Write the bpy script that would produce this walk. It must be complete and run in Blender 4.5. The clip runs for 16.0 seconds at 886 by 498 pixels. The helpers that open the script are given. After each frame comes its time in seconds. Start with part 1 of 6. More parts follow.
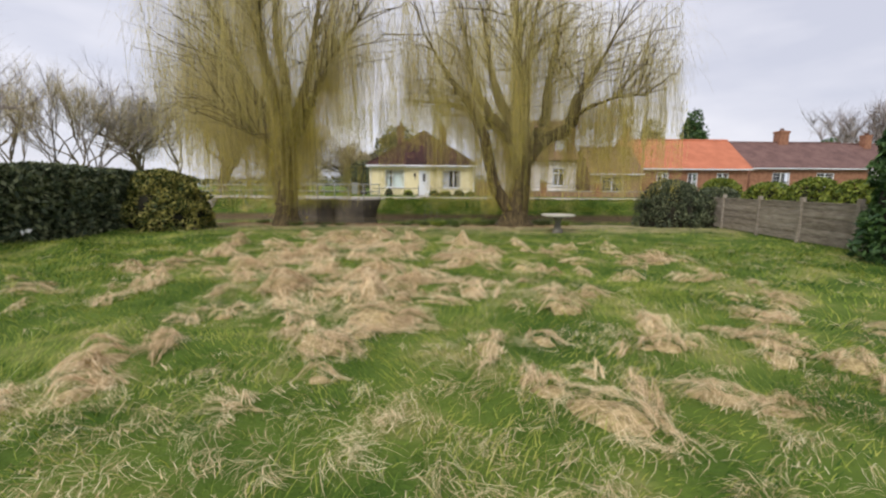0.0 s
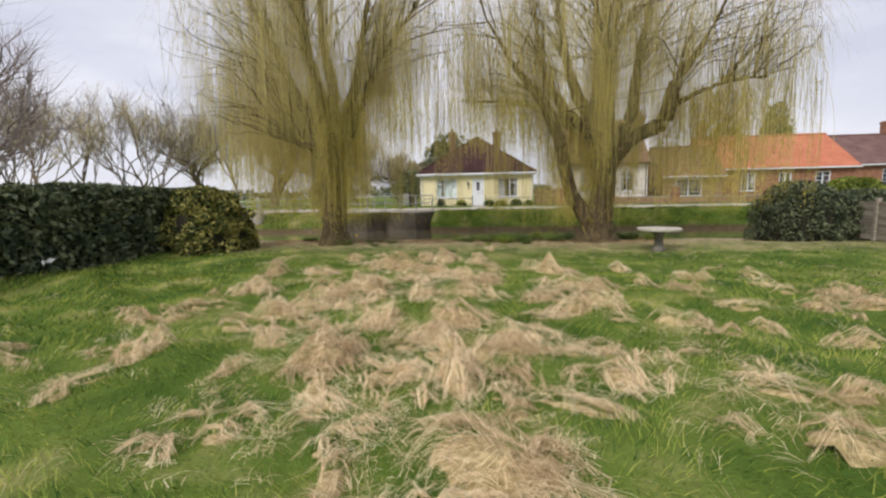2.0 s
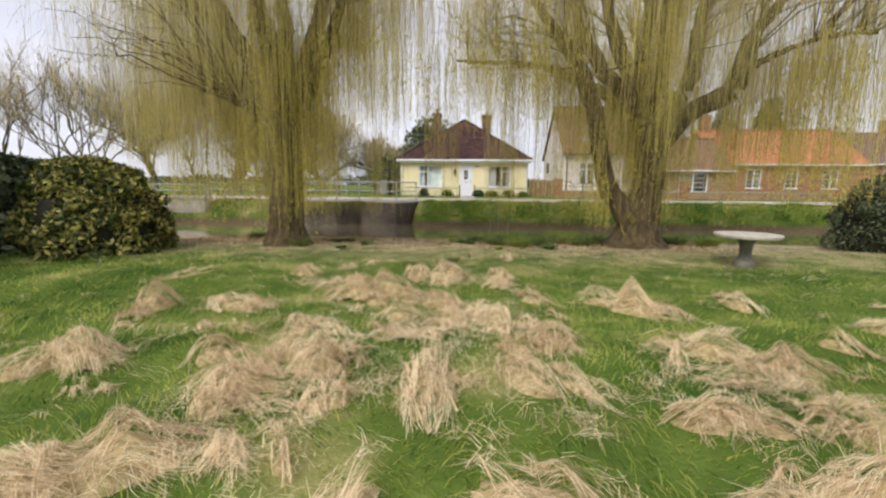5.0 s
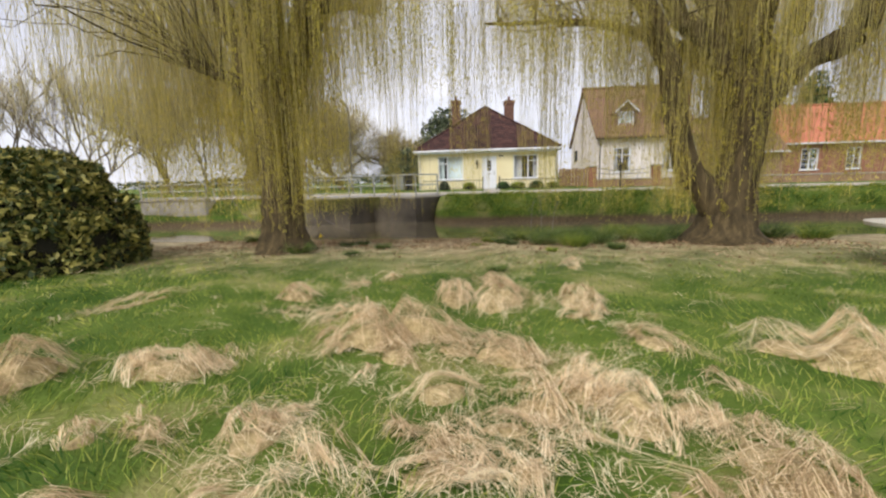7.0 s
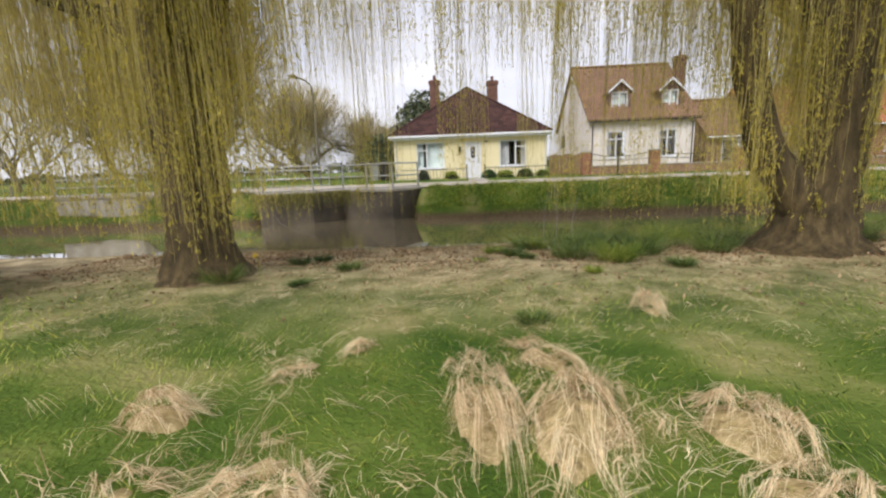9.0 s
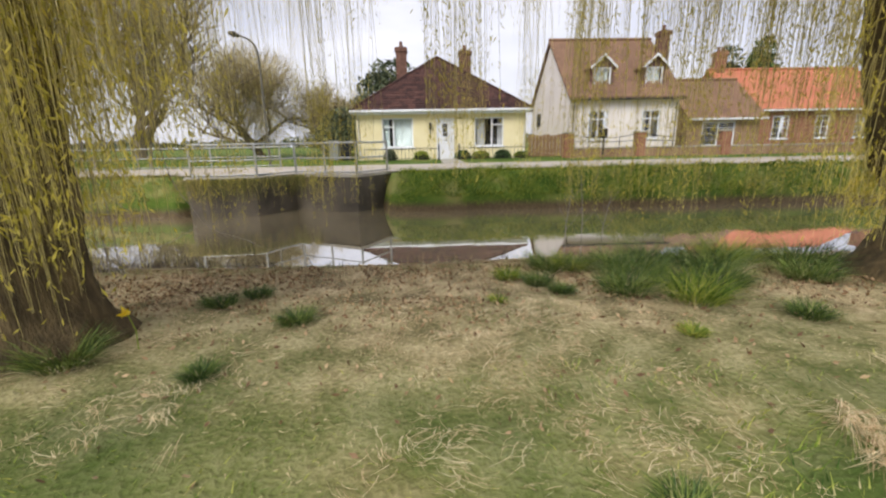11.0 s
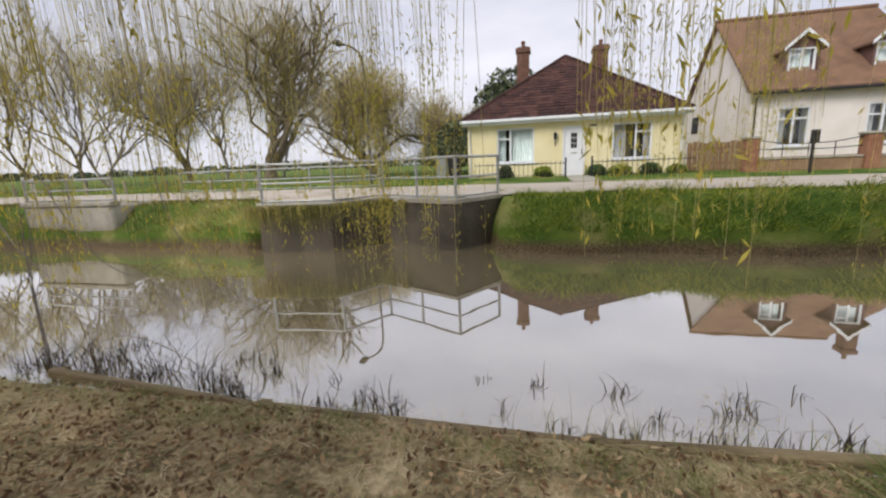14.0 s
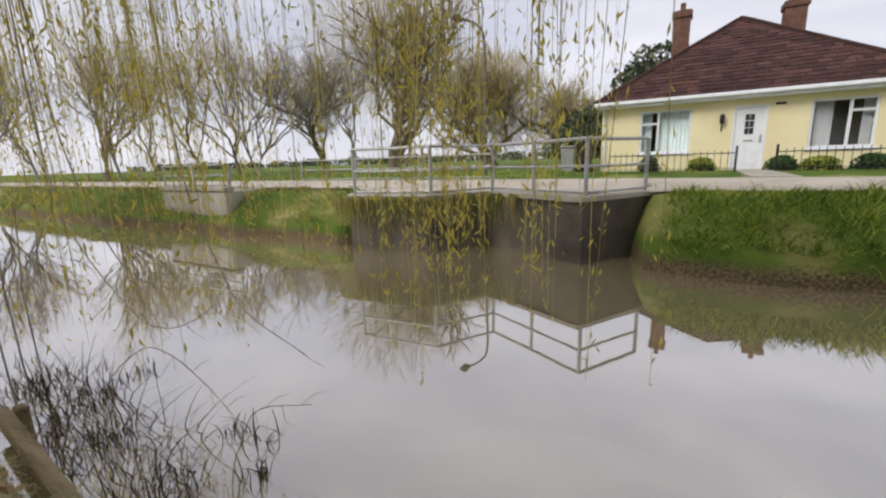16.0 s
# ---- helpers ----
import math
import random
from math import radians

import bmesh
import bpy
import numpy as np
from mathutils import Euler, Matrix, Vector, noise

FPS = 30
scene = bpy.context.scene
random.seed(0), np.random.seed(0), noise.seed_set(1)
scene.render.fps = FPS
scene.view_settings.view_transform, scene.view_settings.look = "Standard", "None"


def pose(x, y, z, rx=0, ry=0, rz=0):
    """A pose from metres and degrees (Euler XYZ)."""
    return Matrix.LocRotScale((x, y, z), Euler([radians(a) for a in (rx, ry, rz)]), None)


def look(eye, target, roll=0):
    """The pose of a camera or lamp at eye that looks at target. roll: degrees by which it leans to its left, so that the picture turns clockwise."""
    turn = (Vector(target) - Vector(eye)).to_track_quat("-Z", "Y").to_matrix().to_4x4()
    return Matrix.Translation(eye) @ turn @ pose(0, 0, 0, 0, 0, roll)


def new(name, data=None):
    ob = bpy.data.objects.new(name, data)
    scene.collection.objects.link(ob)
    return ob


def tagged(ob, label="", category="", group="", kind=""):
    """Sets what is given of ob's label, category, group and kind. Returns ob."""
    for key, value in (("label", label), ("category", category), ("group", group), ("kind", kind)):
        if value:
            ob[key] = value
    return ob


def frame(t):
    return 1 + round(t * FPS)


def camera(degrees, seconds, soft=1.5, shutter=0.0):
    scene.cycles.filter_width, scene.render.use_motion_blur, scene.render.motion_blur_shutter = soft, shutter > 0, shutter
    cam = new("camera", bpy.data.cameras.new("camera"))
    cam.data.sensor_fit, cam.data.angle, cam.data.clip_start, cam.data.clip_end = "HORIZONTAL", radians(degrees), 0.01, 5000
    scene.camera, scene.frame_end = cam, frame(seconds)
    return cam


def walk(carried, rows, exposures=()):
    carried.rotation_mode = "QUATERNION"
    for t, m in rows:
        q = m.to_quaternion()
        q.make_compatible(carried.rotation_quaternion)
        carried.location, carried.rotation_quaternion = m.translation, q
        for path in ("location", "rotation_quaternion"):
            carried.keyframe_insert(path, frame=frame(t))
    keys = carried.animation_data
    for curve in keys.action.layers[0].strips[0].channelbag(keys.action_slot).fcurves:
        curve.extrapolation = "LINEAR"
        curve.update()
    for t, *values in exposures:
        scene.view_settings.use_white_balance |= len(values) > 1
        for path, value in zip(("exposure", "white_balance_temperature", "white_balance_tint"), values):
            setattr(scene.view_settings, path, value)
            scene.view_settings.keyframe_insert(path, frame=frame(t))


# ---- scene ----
cam = camera(93.3, 16.0, 2.3)
PATH = [
    (0, (1.845, 0.197, 1.614), (1.829, 2.175, 1.317), 0.4),
    (0.5, (1.743, 0.573, 1.677), (1.573, 2.545, 1.389), 1.1),
    (1, (1.516, 1.217, 1.7), (1.328, 3.195, 1.47), 0.2),
    (1.5, (1.308, 1.894, 1.665), (1.051, 3.863, 1.424), -1.9),
    (2, (1.073, 2.573, 1.714), (0.834, 4.542, 1.457), -1.1),
    (2.5, (0.857, 3.295, 1.749), (0.695, 5.266, 1.448), -1.1),
    (3, (0.674, 3.934, 1.736), (0.482, 5.891, 1.374), 0.3),
    (3.5, (0.508, 4.584, 1.766), (0.292, 6.516, 1.3), 0.4),
    (4, (0.346, 5.279, 1.762), (0.251, 7.237, 1.367), 0.1),
    (4.5, (0.26, 5.856, 1.688), (0.189, 7.822, 1.33), 0.8),
    (5, (0.159, 6.452, 1.569), (0.035, 8.425, 1.268), 0.5),
    (7.5, (-0.501, 9.344, 1.381), (-0.711, 11.307, 1.058), -1.5),
    (8, (-0.639, 10.034, 1.38), (-0.813, 11.999, 1.049), -0.5),
    (8.5, (-0.743, 10.677, 1.418), (-0.861, 12.632, 1.015), -1.2),
    (9, (-0.835, 11.34, 1.434), (-0.937, 13.301, 1.057), -2.1),
    (9.5, (-0.953, 11.978, 1.408), (-0.996, 13.933, 0.991), -2.6),
    (10, (-1.026, 12.593, 1.474), (-1.014, 14.546, 1.041), -2.2),
    (12.3, (-1.661, 15.325, 1.627), (-1.497, 17.241, 1.077), -2.2),
    (12.5, (-1.615, 15.607, 1.605), (-1.438, 17.533, 1.094), -3.9),
    (13, (-1.531, 16.201, 1.618), (-1.545, 18.135, 1.11), -4.3),
    (13.5, (-1.465, 16.739, 1.635), (-1.805, 18.667, 1.224), -2.4),
    (14, (-1.478, 17.336, 1.563), (-1.942, 19.24, 1.163), -2.3),
    (14.5, (-1.557, 17.868, 1.543), (-2.202, 19.708, 1.101), -2.2),
    (15, (-1.621, 18.358, 1.498), (-2.346, 20.15, 0.982), -2.2),
    (15.5, (-1.8, 18.845, 1.415), (-2.557, 20.636, 0.946), -1.9),
    (16, (-1.936, 19.236, 1.409), (-2.917, 20.93, 1.0), -1.8),
]
walk(cam, [(t, look(eye, target, roll)) for t, eye, target, roll in PATH], [(0, 0.54), (1.5, 0.56), (4, 0.68), (7, 0.78), (10, 0.78), (13, 0.66), (15.5, 0.5), (16, 0.5)])

# ---- light ----
world = bpy.data.worlds.new("overcast_sky")
scene.world = world
world.use_nodes = True
wn, wl = world.node_tree.nodes, world.node_tree.links
wn.clear()
w_out = wn.new("ShaderNodeOutputWorld")
w_bg = wn.new("ShaderNodeBackground")
w_sky = wn.new("ShaderNodeTexSky")
w_sky.sky_type = "NISHITA"
w_sky.sun_disc = False
w_sky.sun_elevation, w_sky.sun_rotation = radians(42), radians(150)
w_gain = wn.new("ShaderNodeMix")
w_gain.data_type, w_gain.blend_type = "RGBA", "MULTIPLY"
w_gain.inputs[0].default_value = 1.0
w_gain.inputs[7].default_value = (0.10, 0.10, 0.10, 1)
w_coord = wn.new("ShaderNodeTexCoord")
w_map = wn.new("ShaderNodeMapping")
w_map.inputs["Scale"].default_value = (1.0, 1.0, 3.2)
w_noise = wn.new("ShaderNodeTexNoise")
w_noise.inputs["Scale"].default_value, w_noise.inputs["Detail"].default_value = 2.1, 5.0
w_ramp = wn.new("ShaderNodeValToRGB")
w_ramp.color_ramp.elements[0].position, w_ramp.color_ramp.elements[0].color = 0.33, (0.46, 0.47, 0.55, 1)
w_ramp.color_ramp.elements[1].position, w_ramp.color_ramp.elements[1].color = 0.66, (0.66, 0.65, 0.70, 1)
w_mix = wn.new("ShaderNodeMix")
w_mix.data_type = "RGBA"
w_mix.inputs[0].default_value = 0.93
wl.new(w_sky.outputs[0], w_gain.inputs[6])
wl.new(w_coord.outputs["Generated"], w_map.inputs["Vector"])
wl.new(w_map.outputs[0], w_noise.inputs["Vector"])
wl.new(w_noise.outputs["Fac"], w_ramp.inputs["Fac"])
wl.new(w_gain.outputs[2], w_mix.inputs[6])
wl.new(w_ramp.outputs["Color"], w_mix.inputs[7])
wl.new(w_mix.outputs[2], w_bg.inputs["Color"])
w_bg.inputs["Strength"].default_value = 1.0
wl.new(w_bg.outputs[0], w_out.inputs["Surface"])

sun_data = bpy.data.lights.new("sun", "SUN")
sun_data.energy, sun_data.angle, sun_data.color = 1.5, radians(25), (1.0, 0.95, 0.87)
sun = new("sun", sun_data)
sun.matrix_world = look((-20, -34, 36), (0, 0, 0))

# ---- materials ----
def material(name, low, high, scale=6.0, rough=0.85, bump=0.3, fine=60.0, island=0.0, metal=0.0, stretch=(1, 1, 1), third=None, objrand=0.0, thin=0.0):
    """Two-scale noise colour with a fine bump; island and objrand vary it from piece to piece."""
    m = bpy.data.materials.new(name)
    m.use_nodes = True
    nt = m.node_tree
    n, l = nt.nodes, nt.links
    b = n["Principled BSDF"]
    b.inputs["Roughness"].default_value = rough
    b.inputs["Metallic"].default_value = metal
    b.inputs["Specular IOR Level"].default_value = 0.3
    co = n.new("ShaderNodeTexCoord")
    mp = n.new("ShaderNodeMapping")
    mp.inputs["Scale"].default_value = stretch
    l.new(co.outputs["Object"], mp.inputs["Vector"])
    big = n.new("ShaderNodeTexNoise")
    big.inputs["Scale"].default_value, big.inputs["Detail"].default_value = scale, 6
    small = n.new("ShaderNodeTexNoise")
    small.inputs["Scale"].default_value, small.inputs["Detail"].default_value = fine, 4
    l.new(mp.outputs[0], big.inputs["Vector"])
    l.new(mp.outputs[0], small.inputs["Vector"])
    mixf = n.new("ShaderNodeMath")
    mixf.operation = "MULTIPLY_ADD"
    l.new(small.outputs["Fac"], mixf.inputs[0])
    mixf.inputs[1].default_value = 0.45
    add = n.new("ShaderNodeMath")
    add.operation = "MULTIPLY_ADD"
    l.new(big.outputs["Fac"], add.inputs[0])
    add.inputs[1].default_value, add.inputs[2].default_value = 1.1, -0.28
    l.new(add.outputs[0], mixf.inputs[2])
    fac = mixf.outputs[0]
    if island or objrand:
        if island:
            g = n.new("ShaderNodeNewGeometry")
            r = g.outputs["Random Per Island"]
        else:
            g = n.new("ShaderNodeObjectInfo")
            r = g.outputs["Random"]
        k = n.new("ShaderNodeMath")
        k.operation = "MULTIPLY_ADD"
        l.new(r, k.inputs[0])
        k.inputs[1].default_value = island or objrand
        off = n.new("ShaderNodeMath")
        off.operation = "SUBTRACT"
        l.new(fac, off.inputs[0])
        off.inputs[1].default_value = (island or objrand) * 0.5
        l.new(off.outputs[0], k.inputs[2])
        fac = k.outputs[0]
    ramp = n.new("ShaderNodeValToRGB")
    e = ramp.color_ramp.elements
    e[0].position, e[0].color = 0.18, (*low, 1)
    e[1].position, e[1].color = 0.82, (*high, 1)
    if third:
        t = e.new(0.5)
        t.color = (*third, 1)
    l.new(fac, ramp.inputs["Fac"])
    l.new(ramp.outputs["Color"], b.inputs["Base Color"])
    if bump:
        bp = n.new("ShaderNodeBump")
        bp.inputs["Strength"].default_value, bp.inputs["Distance"].default_value = bump, 0.03
        l.new(small.outputs["Fac"], bp.inputs["Height"])
        l.new(bp.outputs[0], b.inputs["Normal"])
    if thin:
        tr = n.new("ShaderNodeBsdfTranslucent")
        l.new(ramp.outputs["Color"], tr.inputs["Color"])
        ms = n.new("ShaderNodeMixShader")
        ms.inputs[0].default_value = thin
        l.new(b.outputs[0], ms.inputs[1])
        l.new(tr.outputs[0], ms.inputs[2])
        l.new(ms.outputs[0], n["Material Output"].inputs["Surface"])
    return m

M = {}
M["straw"] = material("dry_straw", (0.38, 0.27, 0.14), (0.98, 0.86, 0.60), 1.2, 0.8, 0, 20, island=0.65, third=(0.83, 0.65, 0.41), thin=0.25)
M["grass"] = material("green_grass", (0.03, 0.095, 0.010), (0.50, 0.50, 0.12), 1.6, 0.65, 0, 20, island=0.7, third=(0.25, 0.35, 0.048), thin=0.35)
M["sedge"] = material("dark_sedge", (0.02, 0.05, 0.01), (0.22, 0.28, 0.06), 0.8, 0.55, 0, 20, island=0.8, third=(0.07, 0.125, 0.022))
M["limb"] = material("grey_brown_limb", (0.10, 0.08, 0.055), (0.32, 0.26, 0.18), 3, 0.9, 0.6, 22, stretch=(3, 3, 0.7))
M["bankgrass"] = material("bank_grass", (0.05, 0.11, 0.014), (0.54, 0.54, 0.10), 0.9, 0.65, 0, 20, island=0.75, third=(0.22, 0.32, 0.045), thin=0.35)
M["shortgrass"] = material("short_grass", (0.12, 0.18, 0.04), (0.62, 0.52, 0.30), 0.8, 0.8, 0, 20, island=0.9, third=(0.30, 0.31, 0.11))
M["reed"] = material("dead_reed", (0.03, 0.025, 0.02), (0.15, 0.115, 0.07), 5, 0.8, 0, 20, island=0.8)
M["strand"] = material("willow_shoot", (0.30, 0.255, 0.11), (0.76, 0.66, 0.29), 0.5, 0.6, 0, 20, island=0.7, third=(0.62, 0.53, 0.21), thin=0.45)
M["leaf"] = material("willow_leaf", (0.34, 0.30, 0.045), (0.80, 0.68, 0.15), 0.6, 0.55, 0, 20, island=0.7, third=(0.68, 0.58, 0.10), thin=0.4)
M["bark"] = material("willow_bark", (0.03, 0.022, 0.012), (0.21, 0.155, 0.075), 3, 0.9, 1.0, 22, stretch=(3, 3, 0.7), third=(0.095, 0.07, 0.034))
M["twig"] = material("bare_twig", (0.15, 0.12, 0.11), (0.36, 0.30, 0.26), 3, 0.85, 0, 20, island=0.6)
M["twigdark"] = material("dark_twig", (0.16, 0.145, 0.14), (0.36, 0.32, 0.30), 3, 0.85, 0, 20, island=0.6)
M["twigolive"] = material("olive_twig", (0.30, 0.25, 0.13), (0.62, 0.53, 0.31), 3, 0.85, 0, 20, island=0.6)
M["hedge"] = material("dark_hedge_leaf", (0.035, 0.052, 0.027), (0.21, 0.23, 0.12), 2, 0.55, 0, 20, island=0.8, third=(0.075, 0.098, 0.05))
# near-black fill for shrub and hedge cores; leaf-depth shade put into the colour
M["core"] = material("painted_inner_shade", (0.010, 0.010, 0.006), (0.035, 0.032, 0.018), 4, 0.95, 0.6, 30)
M["golden"] = material("variegated_leaf", (0.035, 0.055, 0.012), (0.42, 0.37, 0.10), 1.5, 0.5, 0, 20, island=0.95, third=(0.115, 0.125, 0.03))
M["conifer"] = material("conifer_leaf", (0.018, 0.05, 0.018), (0.085, 0.16, 0.04), 2, 0.6, 0, 20, island=0.7)
M["limehedge"] = material("lime_hedge_leaf", (0.06, 0.10, 0.012), (0.25, 0.29, 0.04), 1.2, 0.6, 0, 20, island=0.7)
M["road"] = material("pale_road", (0.36, 0.31, 0.25), (0.58, 0.52, 0.44), 0.8, 0.9, 0.4, 40)
M["concrete"] = material("wet_concrete", (0.025, 0.021, 0.017), (0.17, 0.145, 0.11), 1.2, 0.85, 0.5, 30)
M["coping"] = material("pale_concrete", (0.26, 0.24, 0.20), (0.50, 0.47, 0.40), 3, 0.85, 0.5, 40)
M["steel"] = material("galvanised_steel", (0.30, 0.31, 0.30), (0.52, 0.53, 0.52), 8, 0.45, 0.1, 80, metal=0.55)
M["cream"] = material("cream_paint", (0.78, 0.68, 0.40), (0.90, 0.82, 0.55), 1.2, 0.85, 0.35, 90)
M["darkbrick"] = material("sooty_brick", (0.09, 0.045, 0.035), (0.22, 0.12, 0.09), 4, 0.9, 0.5, 40)
M["litter"] = material("dead_leaf", (0.13, 0.075, 0.04), (0.54, 0.39, 0.23), 4, 0.8, 0, 20, island=0.9, third=(0.26, 0.16, 0.085))
M["white_render"] = material("off_white_render", (0.74, 0.68, 0.63), (0.88, 0.83, 0.79), 1.0, 0.88, 0.35, 90)
M["upvc"] = material("white_plastic", (0.74, 0.76, 0.80), (0.84, 0.86, 0.90), 4, 0.35, 0.0, 40)
M["tile"] = material("brown_roof_tile", (0.035, 0.016, 0.014), (0.13, 0.06, 0.048), 1.6, 0.85, 0.5, 40, objrand=0.5, third=(0.07, 0.032, 0.026))
M["tile_house"] = material("warm_brown_roof_tile", (0.13, 0.075, 0.048), (0.29, 0.17, 0.105), 1.2, 0.85, 0.5, 40)
M["tile_orange"] = material("orange_roof_tile", (0.40, 0.13, 0.07), (0.60, 0.22, 0.125), 1.0, 0.85, 0.4, 40)
M["tile_dark"] = material("dark_roof_tile", (0.10, 0.055, 0.05), (0.22, 0.13, 0.115), 1.0, 0.85, 0.4, 40)
M["brick"] = material("red_brick", (0.20, 0.085, 0.05), (0.42, 0.22, 0.14), 3, 0.9, 0.5, 40)
M["brown_brick"] = material("brown_brick", (0.22, 0.13, 0.075), (0.40, 0.27, 0.17), 3, 0.9, 0.5, 40)
M["wood"] = material("weathered_wood", (0.17, 0.14, 0.11), (0.42, 0.37, 0.31), 3, 0.85, 0.6, 30, stretch=(1, 1, 6), objrand=0.35)
M["timber"] = material("wet_timber", (0.15, 0.115, 0.065), (0.42, 0.33, 0.20), 3, 0.8, 0.6, 25, stretch=(0.5, 4, 4))
M["brownwood"] = material("brown_gate_wood", (0.17, 0.10, 0.05), (0.34, 0.22, 0.12), 3, 0.85, 0.5, 30, stretch=(5, 5, 0.6))
M["stone"] = material("pale_stone", (0.40, 0.37, 0.31), (0.68, 0.64, 0.56), 6, 0.85, 0.5, 50)
M["darkstone"] = material("mossy_stone", (0.07, 0.07, 0.06), (0.24, 0.22, 0.18), 6, 0.9, 0.6, 40)
M["black"] = material("black_paint", (0.012, 0.012, 0.014), (0.03, 0.03, 0.034), 6, 0.5, 0.0, 40)
M["curtain"] = material("pale_curtain", (0.52, 0.60, 0.62), (0.74, 0.80, 0.80), 6, 0.8, 0.3, 20, stretch=(6, 6, 0.3))
M["grey_curtain"] = material("grey_curtain", (0.34, 0.34, 0.36), (0.60, 0.60, 0.62), 6, 0.8, 0.3, 20, stretch=(6, 6, 0.3))
# flat dark colour that stands in for the shade of unlit rooms
M["dim"] = material("painted_room_shade", (0.03, 0.03, 0.035), (0.06, 0.06, 0.065), 2, 0.9, 0.0, 20)
M["grey_roof"] = material("grey_felt_roof", (0.24, 0.25, 0.25), (0.40, 0.41, 0.41), 1.5, 0.9, 0.4, 40)
M["plastic"] = material("white_sheet_plastic", (0.72, 0.72, 0.72), (0.85, 0.85, 0.85), 5, 0.4, 0.2, 30)
M["thatch"] = material("matted_thatch", (0.16, 0.12, 0.055), (0.72, 0.56, 0.34), 12, 0.9, 0.4, 45, third=(0.42, 0.33, 0.16), stretch=(1, 2.2, 1))
M["olivebank"] = material("rank_bank_grass", (0.10, 0.12, 0.03), (0.52, 0.42, 0.18), 0.6, 0.7, 0, 20, island=0.8, third=(0.25, 0.25, 0.07), thin=0.3)
M["yellow"] = material("yellow_petal", (0.75, 0.55, 0.03), (0.85, 0.68, 0.06), 5, 0.6, 0.0, 30)

def glass_material():
    m = bpy.data.materials.new("window_glass")
    m.use_nodes = True
    b = m.node_tree.nodes["Principled BSDF"]
    b.inputs["Base Color"].default_value = (0.92, 0.96, 0.97, 1)
    b.inputs["Roughness"].default_value = 0.03
    b.inputs["Transmission Weight"].default_value = 1.0
    b.inputs["IOR"].default_value = 1.45
    return m
M["glass"] = glass_material()

def water_material():
    """Silt-laden water under a mirror sheen that strengthens towards grazing."""
    m = bpy.data.materials.new("silty_water")
    m.use_nodes = True
    n, l = m.node_tree.nodes, m.node_tree.links
    n.remove(n["Principled BSDF"])
    co = n.new("ShaderNodeTexCoord")
    t = n.new("ShaderNodeTexNoise")
    t.inputs["Scale"].default_value, t.inputs["Detail"].default_value = 1.6, 2
    l.new(co.outputs["Object"], t.inputs["Vector"])
    bp = n.new("ShaderNodeBump")
    bp.inputs["Strength"].default_value, bp.inputs["Distance"].default_value = 0.03, 0.03
    l.new(t.outputs["Fac"], bp.inputs["Height"])
    silt = n.new("ShaderNodeBsdfDiffuse")
    silt.inputs["Color"].default_value = (0.30, 0.245, 0.14, 1)
    sheen = n.new("ShaderNodeBsdfGlossy")
    sheen.inputs["Color"].default_value = (1, 1, 1, 1)
    sheen.inputs["Roughness"].default_value = 0.015
    lw = n.new("ShaderNodeLayerWeight")
    lw.inputs["Blend"].default_value = 0.5
    sq = n.new("ShaderNodeMath")
    sq.operation = "POWER"
    sq.inputs[1].default_value = 1.6
    l.new(lw.outputs["Facing"], sq.inputs[0])
    fac = n.new("ShaderNodeMath")
    fac.operation = "MULTIPLY_ADD"
    fac.inputs[1].default_value, fac.inputs[2].default_value = 0.72, 0.22
    l.new(sq.outputs[0], fac.inputs[0])
    mix = n.new("ShaderNodeMixShader")
    for b in (silt, sheen):
        l.new(bp.outputs[0], b.inputs["Normal"])
    l.new(fac.outputs[0], mix.inputs[0])
    l.new(silt.outputs[0], mix.inputs[1])
    l.new(sheen.outputs[0], mix.inputs[2])
    l.new(mix.outputs[0], n["Material Output"].inputs["Surface"])
    return m
M["water"] = water_material()

